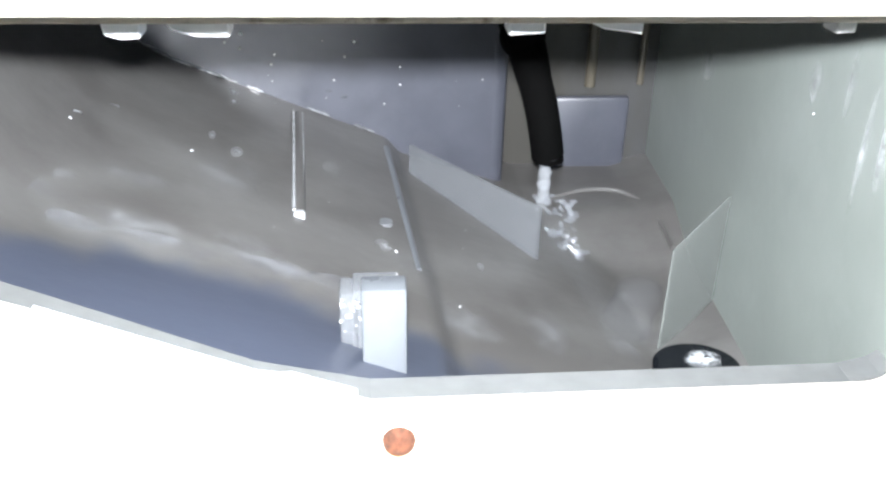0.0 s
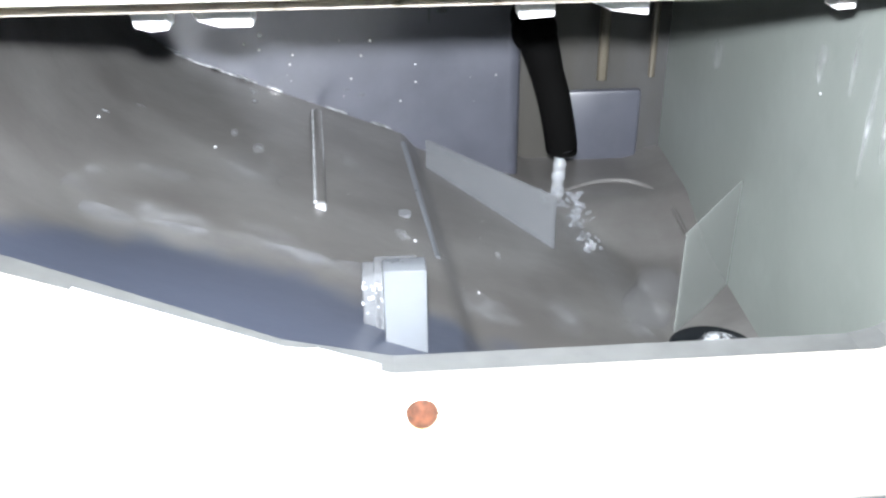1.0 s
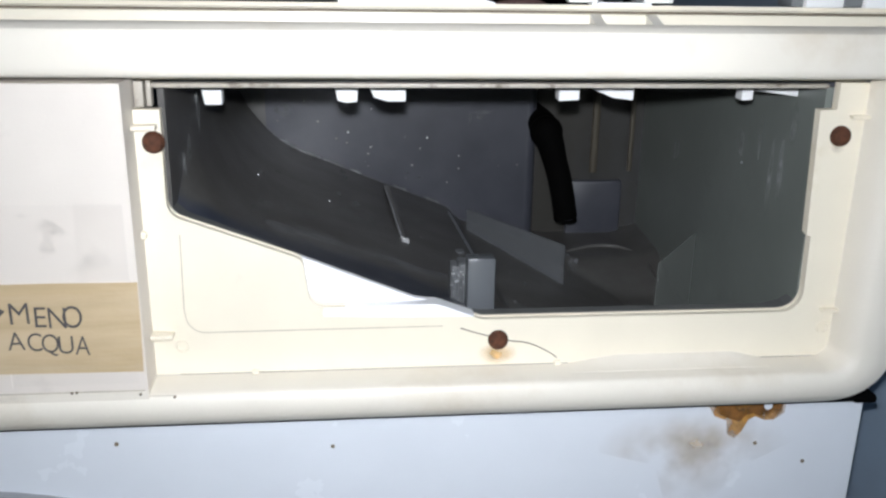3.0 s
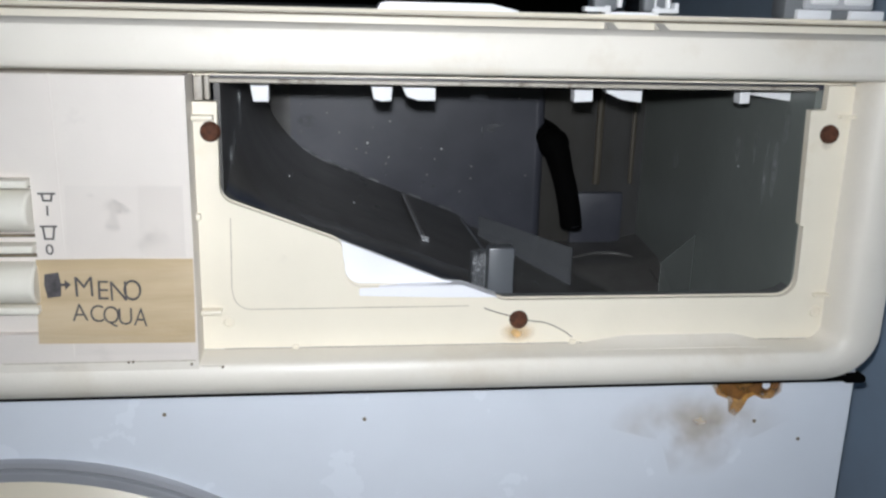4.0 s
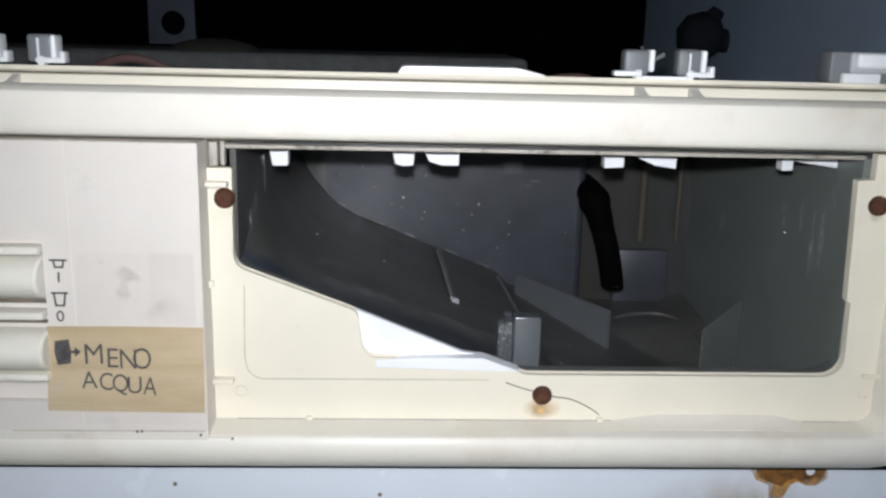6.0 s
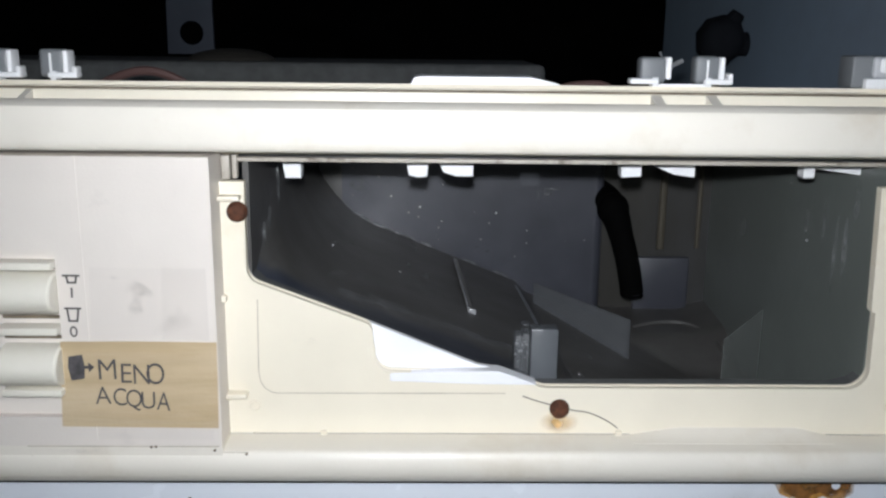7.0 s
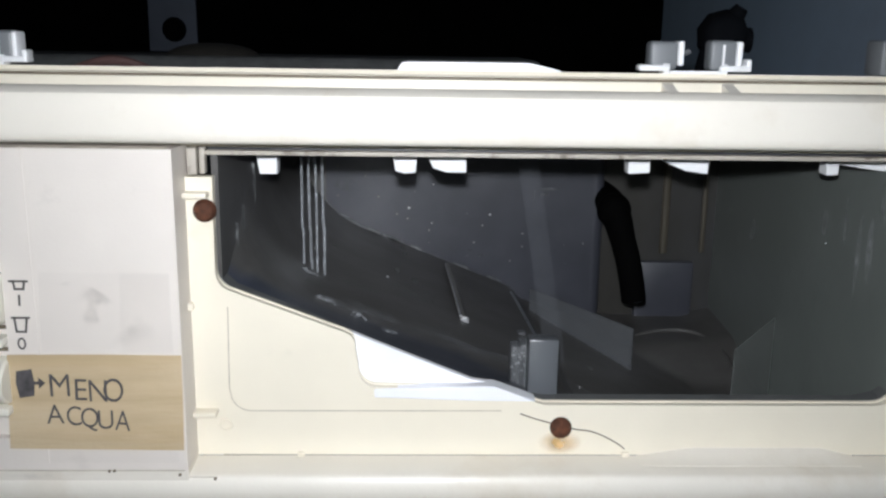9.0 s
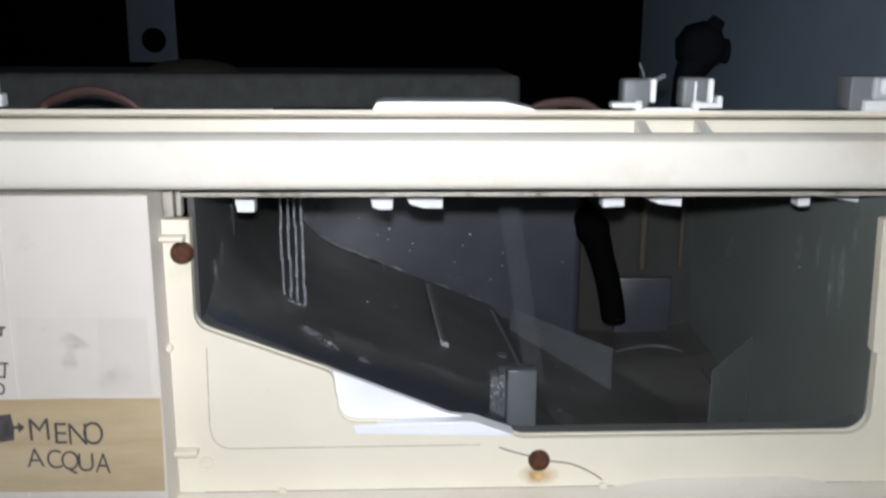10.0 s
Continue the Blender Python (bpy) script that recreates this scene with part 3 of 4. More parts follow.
# ---- things on the rim of the open top ----
def hook_clip(x, flip=1):
    m = thing("panel_clip", "white nylon hook clip standing on the panel's rim", "clip", (x, 0.013, 0.8412), "clips on the panel rim")
    part("body", box(b(), -0.0050 if flip < 0 else -0.0045, 0.0035, 0.0, 0.007, 0.0010, 0.0096 if flip < 0 else 0.0101, 0.0012, 3), CLIPGREY, m)
    part("edge", box(b(), 0.0034, 0.0052, -0.0010, 0.006, 0.0024, 0.0098, 0.0007, 3), CLIP, m)
    part("foot", box(b(), -0.0015 if flip > 0 else -0.0085, 0.0080 if flip > 0 else 0.0010, -0.0015, 0.0040, 0.0008, 0.0026, 0.0006, 3), CLIP, m)
    if flip > 0:
        part("toe", box(b(), 0.0064, 0.0080, -0.0014, 0.0038, 0.0020, 0.0046, 0.0006, 3), CLIP, m)
        part("ridge", box(b(), -0.0009, -0.0003, -0.0007, 0.002, 0.0012, 0.0088), CLIP, m)
    part("stem", box(b(), -0.0010, 0.0010, -0.0008, 0.004, 0.0, 0.0030, 0.0003), CLIP, m)
    return m


hook_clip(0.0283, -1)
hook_clip(0.0462, 1)
hook_clip(-0.1712, 1)
hook_clip(-0.1895, 1)
part("clip_bar", box(b(), 0.0295, 0.0450, 0.0125, 0.0150, 0.8412, 0.8421), CLIP, control_panel)
part("rim_rib", prism(b(), [(-0.0070, 0.8335), (0.0090, 0.8335), (0.0090, 0.8385)], "x", 0.0262, 0.0296), PANEL, control_panel)
part("rim_rib", prism(b(), [(-0.0070, 0.8335), (0.0090, 0.8335), (0.0090, 0.8385)], "x", 0.0446, 0.0480), PANEL, control_panel)
part("rim_rib", prism(b(), [(-0.0070, 0.8335), (0.0090, 0.8335), (0.0090, 0.8385)], "x", -0.1790, -0.1767), PANEL, control_panel)
part("rim_rib", prism(b(), [(-0.0070, 0.8335), (0.0090, 0.8335), (0.0090, 0.8385)], "x", -0.1935, -0.1912), PANEL, control_panel)
rng = random.Random(9)
bm = b()
for k in range(34):
    r = rng.uniform(0.0005, 0.0012)
    bmesh.ops.create_icosphere(bm, subdivisions=1, radius=r, matrix=Matrix.Translation((rng.choice((rng.uniform(-0.012, 0.040), rng.uniform(0.004, 0.028), -0.1215 + rng.uniform(-0.002, 0.002))), -0.0060, 0.8359)) @ Matrix.Diagonal((1.8, 1, 0.6, 1)))
tagged(part("grime_crust", bm, CRUST, control_panel, "beige crust of dried grime in the rim groove"), "beige crust of dried grime in the rim groove", kind="stuff")
tagged(part("cover_strip", prism(b(), [(-0.0535, 0.8412), (-0.0522, 0.8434), (-0.0500, 0.8438), (-0.0130, 0.8438), (-0.0035, 0.8416), (-0.0035, 0.8412)], "y", 0.0135, 0.0300), FLANGE, bevel=0.0006), "flat white plastic cover strip lying on the panel's rim", "strip")
latch = thing("latch_block", "grey plastic latch block with two white catches on the panel's rim", "latch", (0.0945, 0.012, 0.8412))
part("body", box(b(), 0.0, 0.034, 0.001, 0.012, 0.0, 0.0108, 0.0010), CLIPGREY, latch)
part("tray", box(b(), 0.0066, 0.0336, -0.0004, 0.004, 0.0034, 0.0106, 0.0012, 3), PALEGREY, latch, "pale grey tray holding the catches")
for x in (0.0085, 0.0215):
    part("catch", box(b(), x, x + 0.0110, -0.0016, 0.006, 0.0052, 0.0102, 0.0012, 3), CLIP, latch, "white nylon catch")
for x in (0.004, 0.0245):
    part("foot", box(b(), x, x + 0.013, -0.0012, 0.004, 0.0, 0.0034, 0.0005), CLIP, latch)

# ---- inside the open top ----
tagged(part("counterweight", box(b(), -0.40, 0.033, 0.33, 0.45, 0.60, 0.8380), CONCRETE, bevel=0.004), "dark grey concrete counterweight inside the machine", "counterweight")
bracket = thing("hanging_bracket", "grey zinc-plated steel bracket with a bolt on the dark wall", "bracket", (-0.2797, 0.6165, 0.8360))
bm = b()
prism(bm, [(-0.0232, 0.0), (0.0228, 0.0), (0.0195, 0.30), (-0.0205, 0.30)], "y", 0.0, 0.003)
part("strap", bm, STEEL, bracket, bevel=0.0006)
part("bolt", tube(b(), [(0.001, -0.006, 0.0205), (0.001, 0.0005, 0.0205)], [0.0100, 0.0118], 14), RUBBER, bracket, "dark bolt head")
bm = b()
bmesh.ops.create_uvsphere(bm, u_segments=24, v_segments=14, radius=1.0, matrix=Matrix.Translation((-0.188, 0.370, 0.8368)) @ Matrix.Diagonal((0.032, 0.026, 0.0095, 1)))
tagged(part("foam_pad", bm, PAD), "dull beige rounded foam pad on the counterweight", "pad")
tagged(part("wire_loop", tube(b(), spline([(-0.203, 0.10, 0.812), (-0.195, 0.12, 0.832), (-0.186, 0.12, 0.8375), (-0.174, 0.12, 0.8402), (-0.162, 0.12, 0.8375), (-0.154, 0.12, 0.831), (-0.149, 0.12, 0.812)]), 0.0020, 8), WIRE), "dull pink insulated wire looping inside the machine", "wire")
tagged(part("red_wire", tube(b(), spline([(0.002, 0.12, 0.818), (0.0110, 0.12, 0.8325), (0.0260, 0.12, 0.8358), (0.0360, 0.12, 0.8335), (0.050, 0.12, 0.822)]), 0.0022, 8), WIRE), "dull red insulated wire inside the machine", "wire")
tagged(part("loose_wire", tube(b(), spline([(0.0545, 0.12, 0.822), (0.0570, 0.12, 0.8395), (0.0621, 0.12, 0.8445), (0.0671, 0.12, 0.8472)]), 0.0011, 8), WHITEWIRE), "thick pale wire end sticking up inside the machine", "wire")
tagged(part("thin_wire", tube(b(), spline([(0.0810, 0.20, 0.815), (0.0795, 0.20, 0.8353), (0.0794, 0.20, 0.8431), (0.0769, 0.20, 0.8498)]), 0.0006, 6), WHITEWIRE), "thin grey wire standing up inside the machine", "wire")
tap = thing("tap", "dark round tap knob on the blue-grey wall", "tap", (0.1655, 0.375, 0.8560))
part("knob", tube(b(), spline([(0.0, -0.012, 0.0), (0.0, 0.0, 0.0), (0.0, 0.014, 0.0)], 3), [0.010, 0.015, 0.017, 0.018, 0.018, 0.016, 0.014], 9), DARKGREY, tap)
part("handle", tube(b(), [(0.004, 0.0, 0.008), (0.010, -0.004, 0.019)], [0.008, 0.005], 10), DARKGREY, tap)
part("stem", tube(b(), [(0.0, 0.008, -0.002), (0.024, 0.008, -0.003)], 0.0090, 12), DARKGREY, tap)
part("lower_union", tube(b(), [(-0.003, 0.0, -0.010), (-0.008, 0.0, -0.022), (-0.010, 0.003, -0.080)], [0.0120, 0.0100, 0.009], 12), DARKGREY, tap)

# ---- soap dispenser housing seen through the opening ----
housing = thing("soap_dispenser", "wet grey plastic soap dispenser housing with a sloping floor", "dispenser")
XL, XR, YB, ZC = -0.1072, 0.1146, 0.1860, 0.8160
DRAIN = (0.0935, 0.0740)


EDGE = 0.0580
LIP = [(-0.1084, 0.7784), (-0.1040, 0.7740), (-0.0690, 0.7592), (-0.0310, 0.7424), (-0.0185, 0.7394), (-0.0066, 0.7366), (0.0985, 0.7366), (0.1050, 0.7382), (0.1076, 0.7400)]


def front_rise(y):
    """How far the sheet has risen from the floor towards the front lip, 0 to 1."""
    return max(0.0, EDGE - y) ** 2 / 0.024 / 0.0382 if y > 0.046 else (0.052 - y) / 0.0382


def lip_z(x):
    return next((za + (zb - za) * (x - xa) / (xb - xa) for (xa, za), (xb, zb) in zip(LIP, LIP[1:]) if xa <= x <= xb), 0.7400)


def crease_x(y):
    """Where the floor breaks downwards, along the low rib."""
    return 0.0015 + 0.085 * (0.172 - y)


def floor_z(x, y):
    lift, brk = 0.0015 + 0.027 * y, crease_x(y)
    if x < brk:
        return lift + 0.7198 - 0.40 * x + 0.033 - math.sqrt(0.033 ** 2 - max(0.0, XL + 0.03299 - x) ** 2)
    drop = min(1.0, (x - brk) / 0.007)
    side = 0.7198 - 0.40 * brk - 0.0045 * drop * drop * (3 - 2 * drop) - 0.34 * (x - brk)
    rear = 0.6865 + 0.010 * max(0.0, min(1.0, (y - 0.135) / 0.03)) + 0.25 * max(0.0, x - 0.098)
    return lift + max(side, rear)


# the floor, rounded up at its end and at its front
bm = b()
nx, ny = 120, 36
cols = []
STEP = (XR + 0.004 - XL) / nx
for x in [XL + 3 * STEP * (k / 14) ** 2 for k in range(14)] + [XL + STEP * i for i in range(3, nx + 1)]:
    z = floor_z(x, EDGE)
    rise = min(lip_z(x) - 0.0008 - z, 0.0125 if x < -0.022 else max(0.0085, 0.0125 - 0.30 * (x + 0.022)))
    cols.append([bm.verts.new((x, y, z + rise * front_rise(y))) for y in (0.0138, 0.020, 0.026, 0.032, 0.039, 0.046, 0.049, 0.052, 0.055)] + [bm.verts.new((x, y, floor_z(x, y))) for y in (EDGE + (0.215 - EDGE) * j / ny for j in range(ny + 1))])
for p, q in zip(cols, cols[1:]):
    for k in range(len(p) - 1):
        bm.faces.new((p[k], q[k], q[k + 1], p[k + 1]))
part("housing_floor", bm, FLOORMIX, housing, "brownish wet sloping floor, bluish reflection painted in at its front")
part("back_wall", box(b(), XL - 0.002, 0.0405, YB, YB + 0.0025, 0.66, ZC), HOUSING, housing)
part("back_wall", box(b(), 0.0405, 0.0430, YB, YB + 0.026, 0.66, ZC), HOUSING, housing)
part("back_wall", box(b(), 0.0430, XR + 0.004, YB + 0.024, YB + 0.0265, 0.66, ZC), BROWNWALL, housing, "darker brown recessed rear wall")
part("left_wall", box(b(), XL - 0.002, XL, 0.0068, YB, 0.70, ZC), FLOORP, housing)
part("right_wall", prism(b(), [(0.1076, 0.0068), (0.1100, 0.0068), (XR + 0.0025, 0.215), (XR, 0.215)], "z", 0.66, ZC), SIDELIT, housing)
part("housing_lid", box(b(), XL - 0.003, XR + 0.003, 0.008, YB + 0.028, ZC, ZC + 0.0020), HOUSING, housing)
part("chamber", box(b(), XL + 0.01, 0.020, 0.060, 0.115, 0.8330, 0.8340), HOUSING, housing, "flat top of the water chamber")
part("front_rail", box(b(), -0.1105, 0.1070, 0.0040, 0.0078, 0.8160, 0.8174, 0.0003), GRIMY, housing, "grimy cream front rail")
part("rail_bracket", box(b(), -0.1118, -0.1102, 0.0030, 0.0070, 0.8104, 0.8184, 0.0004), GRIMY, housing)
part("rail_bracket", box(b(), -0.1150, -0.1122, 0.0010, 0.0060, 0.8104, 0.8184, 0.0004), GRIMY, housing)
# front lip that lies in the opening
for p, q in zip(LIP, LIP[1:]):
    bm = b()
    prism(bm, [p, q, (q[0], q[1] - 0.0025), (p[0], p[1] - 0.0025)], "y", 0.0092 if -0.07 < p[0] < -0.02 else 0.0066, 0.0138)
    part("front_lip", bm, RIM, housing, "pale grey front lip")
part("front_wall", prism(b(), LIP + [(0.1076, 0.66), (-0.1084, 0.66)], "y", 0.0090, 0.0110), HOUSING, housing).location = (0, 0.0003, -0.0026)

def cove(name, x, y, r, sx, mat):
    """A rounded inner corner between an upright side and the wall behind."""
    arcp = [(x + sx * (r - r * math.sin(t)), y - (r - r * math.cos(t))) for t in (math.pi / 2 * k / 8 for k in range(9))]
    return part(name, prism(b(), [(x - sx * 0.001, y + 0.001)] + arcp[::-1] if sx > 0 else [(x - sx * 0.001, y + 0.001)] + arcp, "z", 0.665, ZC), mat, housing)


cove("wall_joint", XL, YB, 0.014, 1, FLOORMIX)

# fins that lead the water to the drain
def fin(name, a, c, z0a, z0c, z1a, z1c, t=0.0014, mat=None):
    a, c = Vector(a), Vector(c)
    nrm = (c - a).orthogonal().normalized() * t / 2
    bm = b()
    vs = [bm.verts.new((p.x, p.y, z)) for q in (nrm, -nrm) for p, z in ((a + q, z0a), (c + q, z0c), (c + q, z1c), (a + q, z1a))]
    for q in ((0, 1, 2, 3), (7, 6, 5, 4), (0, 4, 5, 1), (1, 5, 6, 2), (2, 6, 7, 3), (3, 7, 4, 0)):
        bm.faces.new([vs[i] for i in q])
    return part(name, bm, mat or FIN, housing, "translucent upright plastic fin")


fin("fin", (0.0100, 0.1690), (0.0525, 0.1270), 0.705, 0.690, 0.7292, 0.7222)
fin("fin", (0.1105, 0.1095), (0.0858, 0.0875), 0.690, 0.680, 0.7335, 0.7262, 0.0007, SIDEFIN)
# low crease rib on the floor
part("floor_rib", tube(b(), [(crease_x(y), y, floor_z(crease_x(y), y) - 0.0006) for y in (0.176, 0.130, 0.090)], [0.0014, 0.0013, 0.0011], 8), MILKY, housing)
# upright drawer stop
stop = part("drawer_stop", box(b(), -0.0083, 0.0020, 0.0275, 0.0345, 0.700, 0.7506, 0.0006), MILKY, housing, "milky plastic drawer stop post")
part("stop_back", box(b(), -0.0105, 0.0003, 0.0346, 0.0440, 0.700, 0.7462, 0.0006), FIN, stop)
part("stop_side", box(b(), -0.0135, -0.0084, 0.0346, 0.0430, 0.712, 0.7455, 0.0008), FIN, stop)
rng = random.Random(21)
bm = b()
for k in range(22):
    bmesh.ops.create_icosphere(bm, subdivisions=1, radius=rng.uniform(0.0002, 0.0006), matrix=Matrix.Translation((rng.uniform(-0.0135, -0.0086), 0.0345, rng.uniform(0.7350, 0.7445))))
part("wet_drops", bm, DROP, stop)
# moulded bead on the floor, its edge glints painted as pale tubes
bead = part("floor_bead", tube(b(), [(-0.0270, 0.1000, 0.7345), (-0.0290, 0.138, 0.7370), (-0.0312, 0.176, 0.7391)], [0.0022, 0.0020, 0.0017], 10), FLOORP, housing)
for d in (-0.0016, 0.0013):
    part("bead_glint", tube(b(), [(-0.0270 + d * 0.8, 0.0990, 0.7360 - 0.4 * d), (-0.0290 + d, 0.138, 0.7384 - 0.4 * d), (-0.0312 + d, 0.174, 0.7403 - 0.4 * d)], [0.0006, 0.0005, 0.0004], 8), GLINTPALE, bead)
part("bead_glint", box(b(), -0.0285, -0.0250, 0.0976, 0.0998, 0.7330, 0.7366, 0.0006), GLINTPALE, bead)
bm = b()
prism(bm, arc(-0.001, 0.113, 0.0025, 0, 330, 11), "z", 0.7238, 0.7254)
part("floor_pip", bm, FROST, housing)
# raised panels of the rear wall
part("wall_panel", box(b(), 0.0720, 0.1040, YB + 0.0205, YB + 0.0241, 0.695, 0.7345, 0.002), HOUSING, housing)
part("wall_bead", tube(b(), [(0.0440, YB + 0.0050, 0.700), (0.0440, YB + 0.0050, 0.816)], 0.0048, 16), HOUSING, housing)
part("cream_tube", tube(b(), [(0.0850, YB + 0.017, 0.816), (0.0850, YB + 0.017, 0.7405)], 0.0022, 10), CREAMTUBE, housing)
part("cream_tube", tube(b(), [(0.1065, YB + 0.019, 0.816), (0.1065, YB + 0.019, 0.7405)], 0.0014, 10), CREAMTUBE, housing)
# curved ridge round the sump
part("floor_ridge", tube(b(), spline([(0.066, 0.176, 0.7025), (0.081, 0.182, 0.7035), (0.096, 0.180, 0.7035), (0.105, 0.165, 0.7020), (0.106, 0.140, 0.6985)]), 0.0010, 10), FLOORP, housing)
# water over the drain
bm = b()
prism(bm, [(DRAIN[0] + 0.0135 * math.cos(a), DRAIN[1] + 0.0120 * math.sin(a)) for a in (2 * math.pi * k / 32 for k in range(32))], "z", 0.6860, 0.6930)
tagged(part("water_pool", bm, POOL), "dark rippling water standing over the drain", "water")

# white tabs hanging from the lid
def tab(pts, y0=0.024, y1=0.030):
    return part("hanging_tab", prism(b(), pts, "y", y0, y1), CLIP, housing, "white nylon tab", bevel=0.0004)


ZT = ZC + 0.0002
tab([(-0.0992, ZT), (-0.0920, ZT), (-0.0921, 0.8074), (-0.0978, 0.8074)])
tab([(-0.0556, ZT), (-0.0470, ZT), (-0.0476, 0.8083), (-0.0512, 0.8080), (-0.0542, 0.8088)])
tab([(-0.0450, ZT), (-0.0312, ZT), (-0.0313, 0.8085), (-0.0375, 0.8085), (-0.0420, 0.8098)])
tab([(0.0210, ZT), (0.0284, ZT), (0.0284, 0.8090), (0.0213, 0.8086)])
tab([(0.0310, ZT), (0.0476, ZT), (0.0475, 0.8088), (0.0400, 0.8098), (0.0338, 0.8124)])
tab([(0.0862, ZT), (0.0906, ZT), (0.0905, 0.8090), (0.0865, 0.8088)])
tab([(0.0908, 0.8130), (0.1080, 0.8138), (0.1080, 0.8098), (0.0908, 0.8122)], 0.026, 0.028)

# black inlet hose
hose = tagged(part("inlet_hose", tube(b(), spline([(0.0505, 0.2105, 0.7715), (0.0507, 0.190, 0.7715), (0.0513, 0.1780, 0.7695), (0.0527, 0.1705, 0.7635), (0.0553, 0.170, 0.7550), (0.0585, 0.170, 0.7445), (0.0610, 0.170, 0.7335), (0.0627, 0.170, 0.7240)]), [0.0074] * 15 + [0.0074 - 0.0012 * k / 10 for k in range(11)] + [0.0062] * 17, 18), RUBBER), "black rubber inlet hose bent down out of the dispenser wall", "hose")
bm = b()
bmesh.ops.create_uvsphere(bm, u_segments=20, v_segments=12, radius=0.0086, matrix=Matrix.Translation((0.0508, 0.1735, 0.7690)))
part("elbow", bm, RUBBER, hose)
tip = part("hose_mouth", annulus(0, 0, [(0.0060, 0.0), (0.0062, 0.0012), (0.0045, 0.0012), (0.0045, 0.0)], 20), RUBBER, hose)
tip.matrix_local = pose(0.0628, 0.170, 0.7238, -90, 0, 0) @ pose(0, 0, 0, 8, 0, 0)

# ---- label ----
label = thing("tape_label", "strip of yellowed masking tape lettered by hand in black marker", "label", (-0.1415, -0.0131, 0.7445))
bm = b()
prism(bm, [(-0.0245, 0.0148), (0.0, 0.0150), (0.0258, 0.0148), (0.0256, 0.0), (0.0252, -0.0152), (0.0, -0.0150), (-0.0262, -0.0147), (-0.0254, 0.0)], "y", -0.0003, 0.0)
part("tape", bm, TAPE, label, smooth=False)


def letter(ch, x, z, size, tilt, parent):
    cu = bpy.data.curves.new("letter", "FONT")
    cu.body, cu.size, cu.align_x, cu.extrude, cu.offset = ch, size, "CENTER", 0.00008, -0.00006
    tmp = bpy.data.objects.new("letter", cu)
    me = bpy.data.meshes.new_from_object(tmp)
    bpy.data.objects.remove(tmp)
    me.materials.clear()
    me.materials.append(INK)
    ob = new("letter", me)
    ob.parent = parent
    ob.matrix_local = pose(x, -0.0004, z, 90, 0, 0) @ pose(0, 0, 0, 0, 0, tilt) @ Matrix.Shear("XY", 4, (0.10 if tilt > 0 else -0.06, 0)) @ Matrix.Diagonal((0.90 + 0.012 * tilt, 1 + 0.02 * abs(tilt), 1, 1))
    return ob


for ch, x, z, tilt in (("M", -0.0100, 0.0020, 3), ("E", -0.0042, 0.0008, 1), ("N", 0.0010, 0.0004, -2), ("O", 0.0053, 0.0004, -5)):
    letter(ch, x, z, 0.0096, tilt, label)
for ch, x, z, tilt in (("A", -0.0120, -0.0066, 3), ("C", -0.0066, -0.0071, -3), ("Q", -0.0021, -0.0077, -4), ("U", 0.0026, -0.0082, 2), ("A", 0.0074, -0.0088, -6)):
    letter(ch, x, z, 0.0083, tilt, label)
bm = b()
prism(bm, [(-0.0222, 0.0098), (-0.0178, 0.0105), (-0.0172, 0.0060), (-0.0176, 0.0022), (-0.0218, 0.0015), (-0.0226, 0.0060)], "y", -0.0005, -0.0003)
part("ink_square", bm, INK, label, "black marker square", smooth=False)
bm = b()
prism(bm, [(-0.0174, 0.0066), (-0.0160, 0.0066), (-0.0160, 0.0078), (-0.0141, 0.0062), (-0.0160, 0.0044), (-0.0160, 0.0057), (-0.0174, 0.0057)], "y", -0.0005, -0.0003)
part("arrow", bm, INK, label, smooth=False)


# ---- limescale and drops ----
def patch(name, at, right, up, w, h, seed, mat=LIME, parent=None):
    """A thin crust with a ragged outline, lying on a surface."""
    rng = random.Random(seed)
    at, right, up = Vector(at), Vector(right).normalized(), Vector(up).normalized()
    n = 14
    pts = [at + right * (w * math.cos(2 * math.pi * k / n) * rng.uniform(0.5, 1.0)) + up * (h * math.sin(2 * math.pi * k / n) * rng.uniform(0.5, 1.0)) for k in range(n)]
    top = right.cross(up).normalized() * 0.00025
    bm = b()
    lo, hi = [bm.verts.new(p - top * 2) for p in pts], [bm.verts.new(p + top) for p in pts]
    bm.faces.new(hi)
    for k in range(n):
        bm.faces.new((lo[k], lo[(k + 1) % n], hi[(k + 1) % n], hi[k]))
    return part(name, bm, mat, parent or housing)


def on_floor(x, y):
    return (x, y, floor_z(x, y))


SLOPE = (1, 0, -0.40)
rng = random.Random(5)
# Lime along the back joint; the first ten pale, with its glints painted in.
for k in range(22):
    x = rng.uniform(-0.085, -0.005) if k > 9 else rng.uniform(-0.080, -0.045)
    patch("lime_crust", (x, YB - 0.0005, floor_z(x, YB) + 0.0007), (1, 0, -0.40), (0, 0, 1), rng.uniform(0.0006, 0.0050), rng.uniform(0.0003, 0.0007), 30 + k, GLINTPALE if k < 10 else LIME)
for k, (x, y, w, h) in enumerate(((-0.0545, 0.176, 0.0022, 0.0035), (-0.0530, 0.168, 0.0012, 0.0025), (-0.0480, 0.127, 0.0018, 0.0040), (-0.0560, 0.134, 0.0012, 0.0030), (-0.0900, 0.110, 0.0020, 0.0012), (-0.0840, 0.128, 0.0016, 0.0010), (-0.0020, 0.098, 0.0025, 0.0030), (0.0300, 0.110, 0.0012, 0.0030))):
    patch("lime_crust", on_floor(x, y), SLOPE, (0, 1, 0), w * 1.5, h * 1.5, 60 + k, LIMEHAZE)
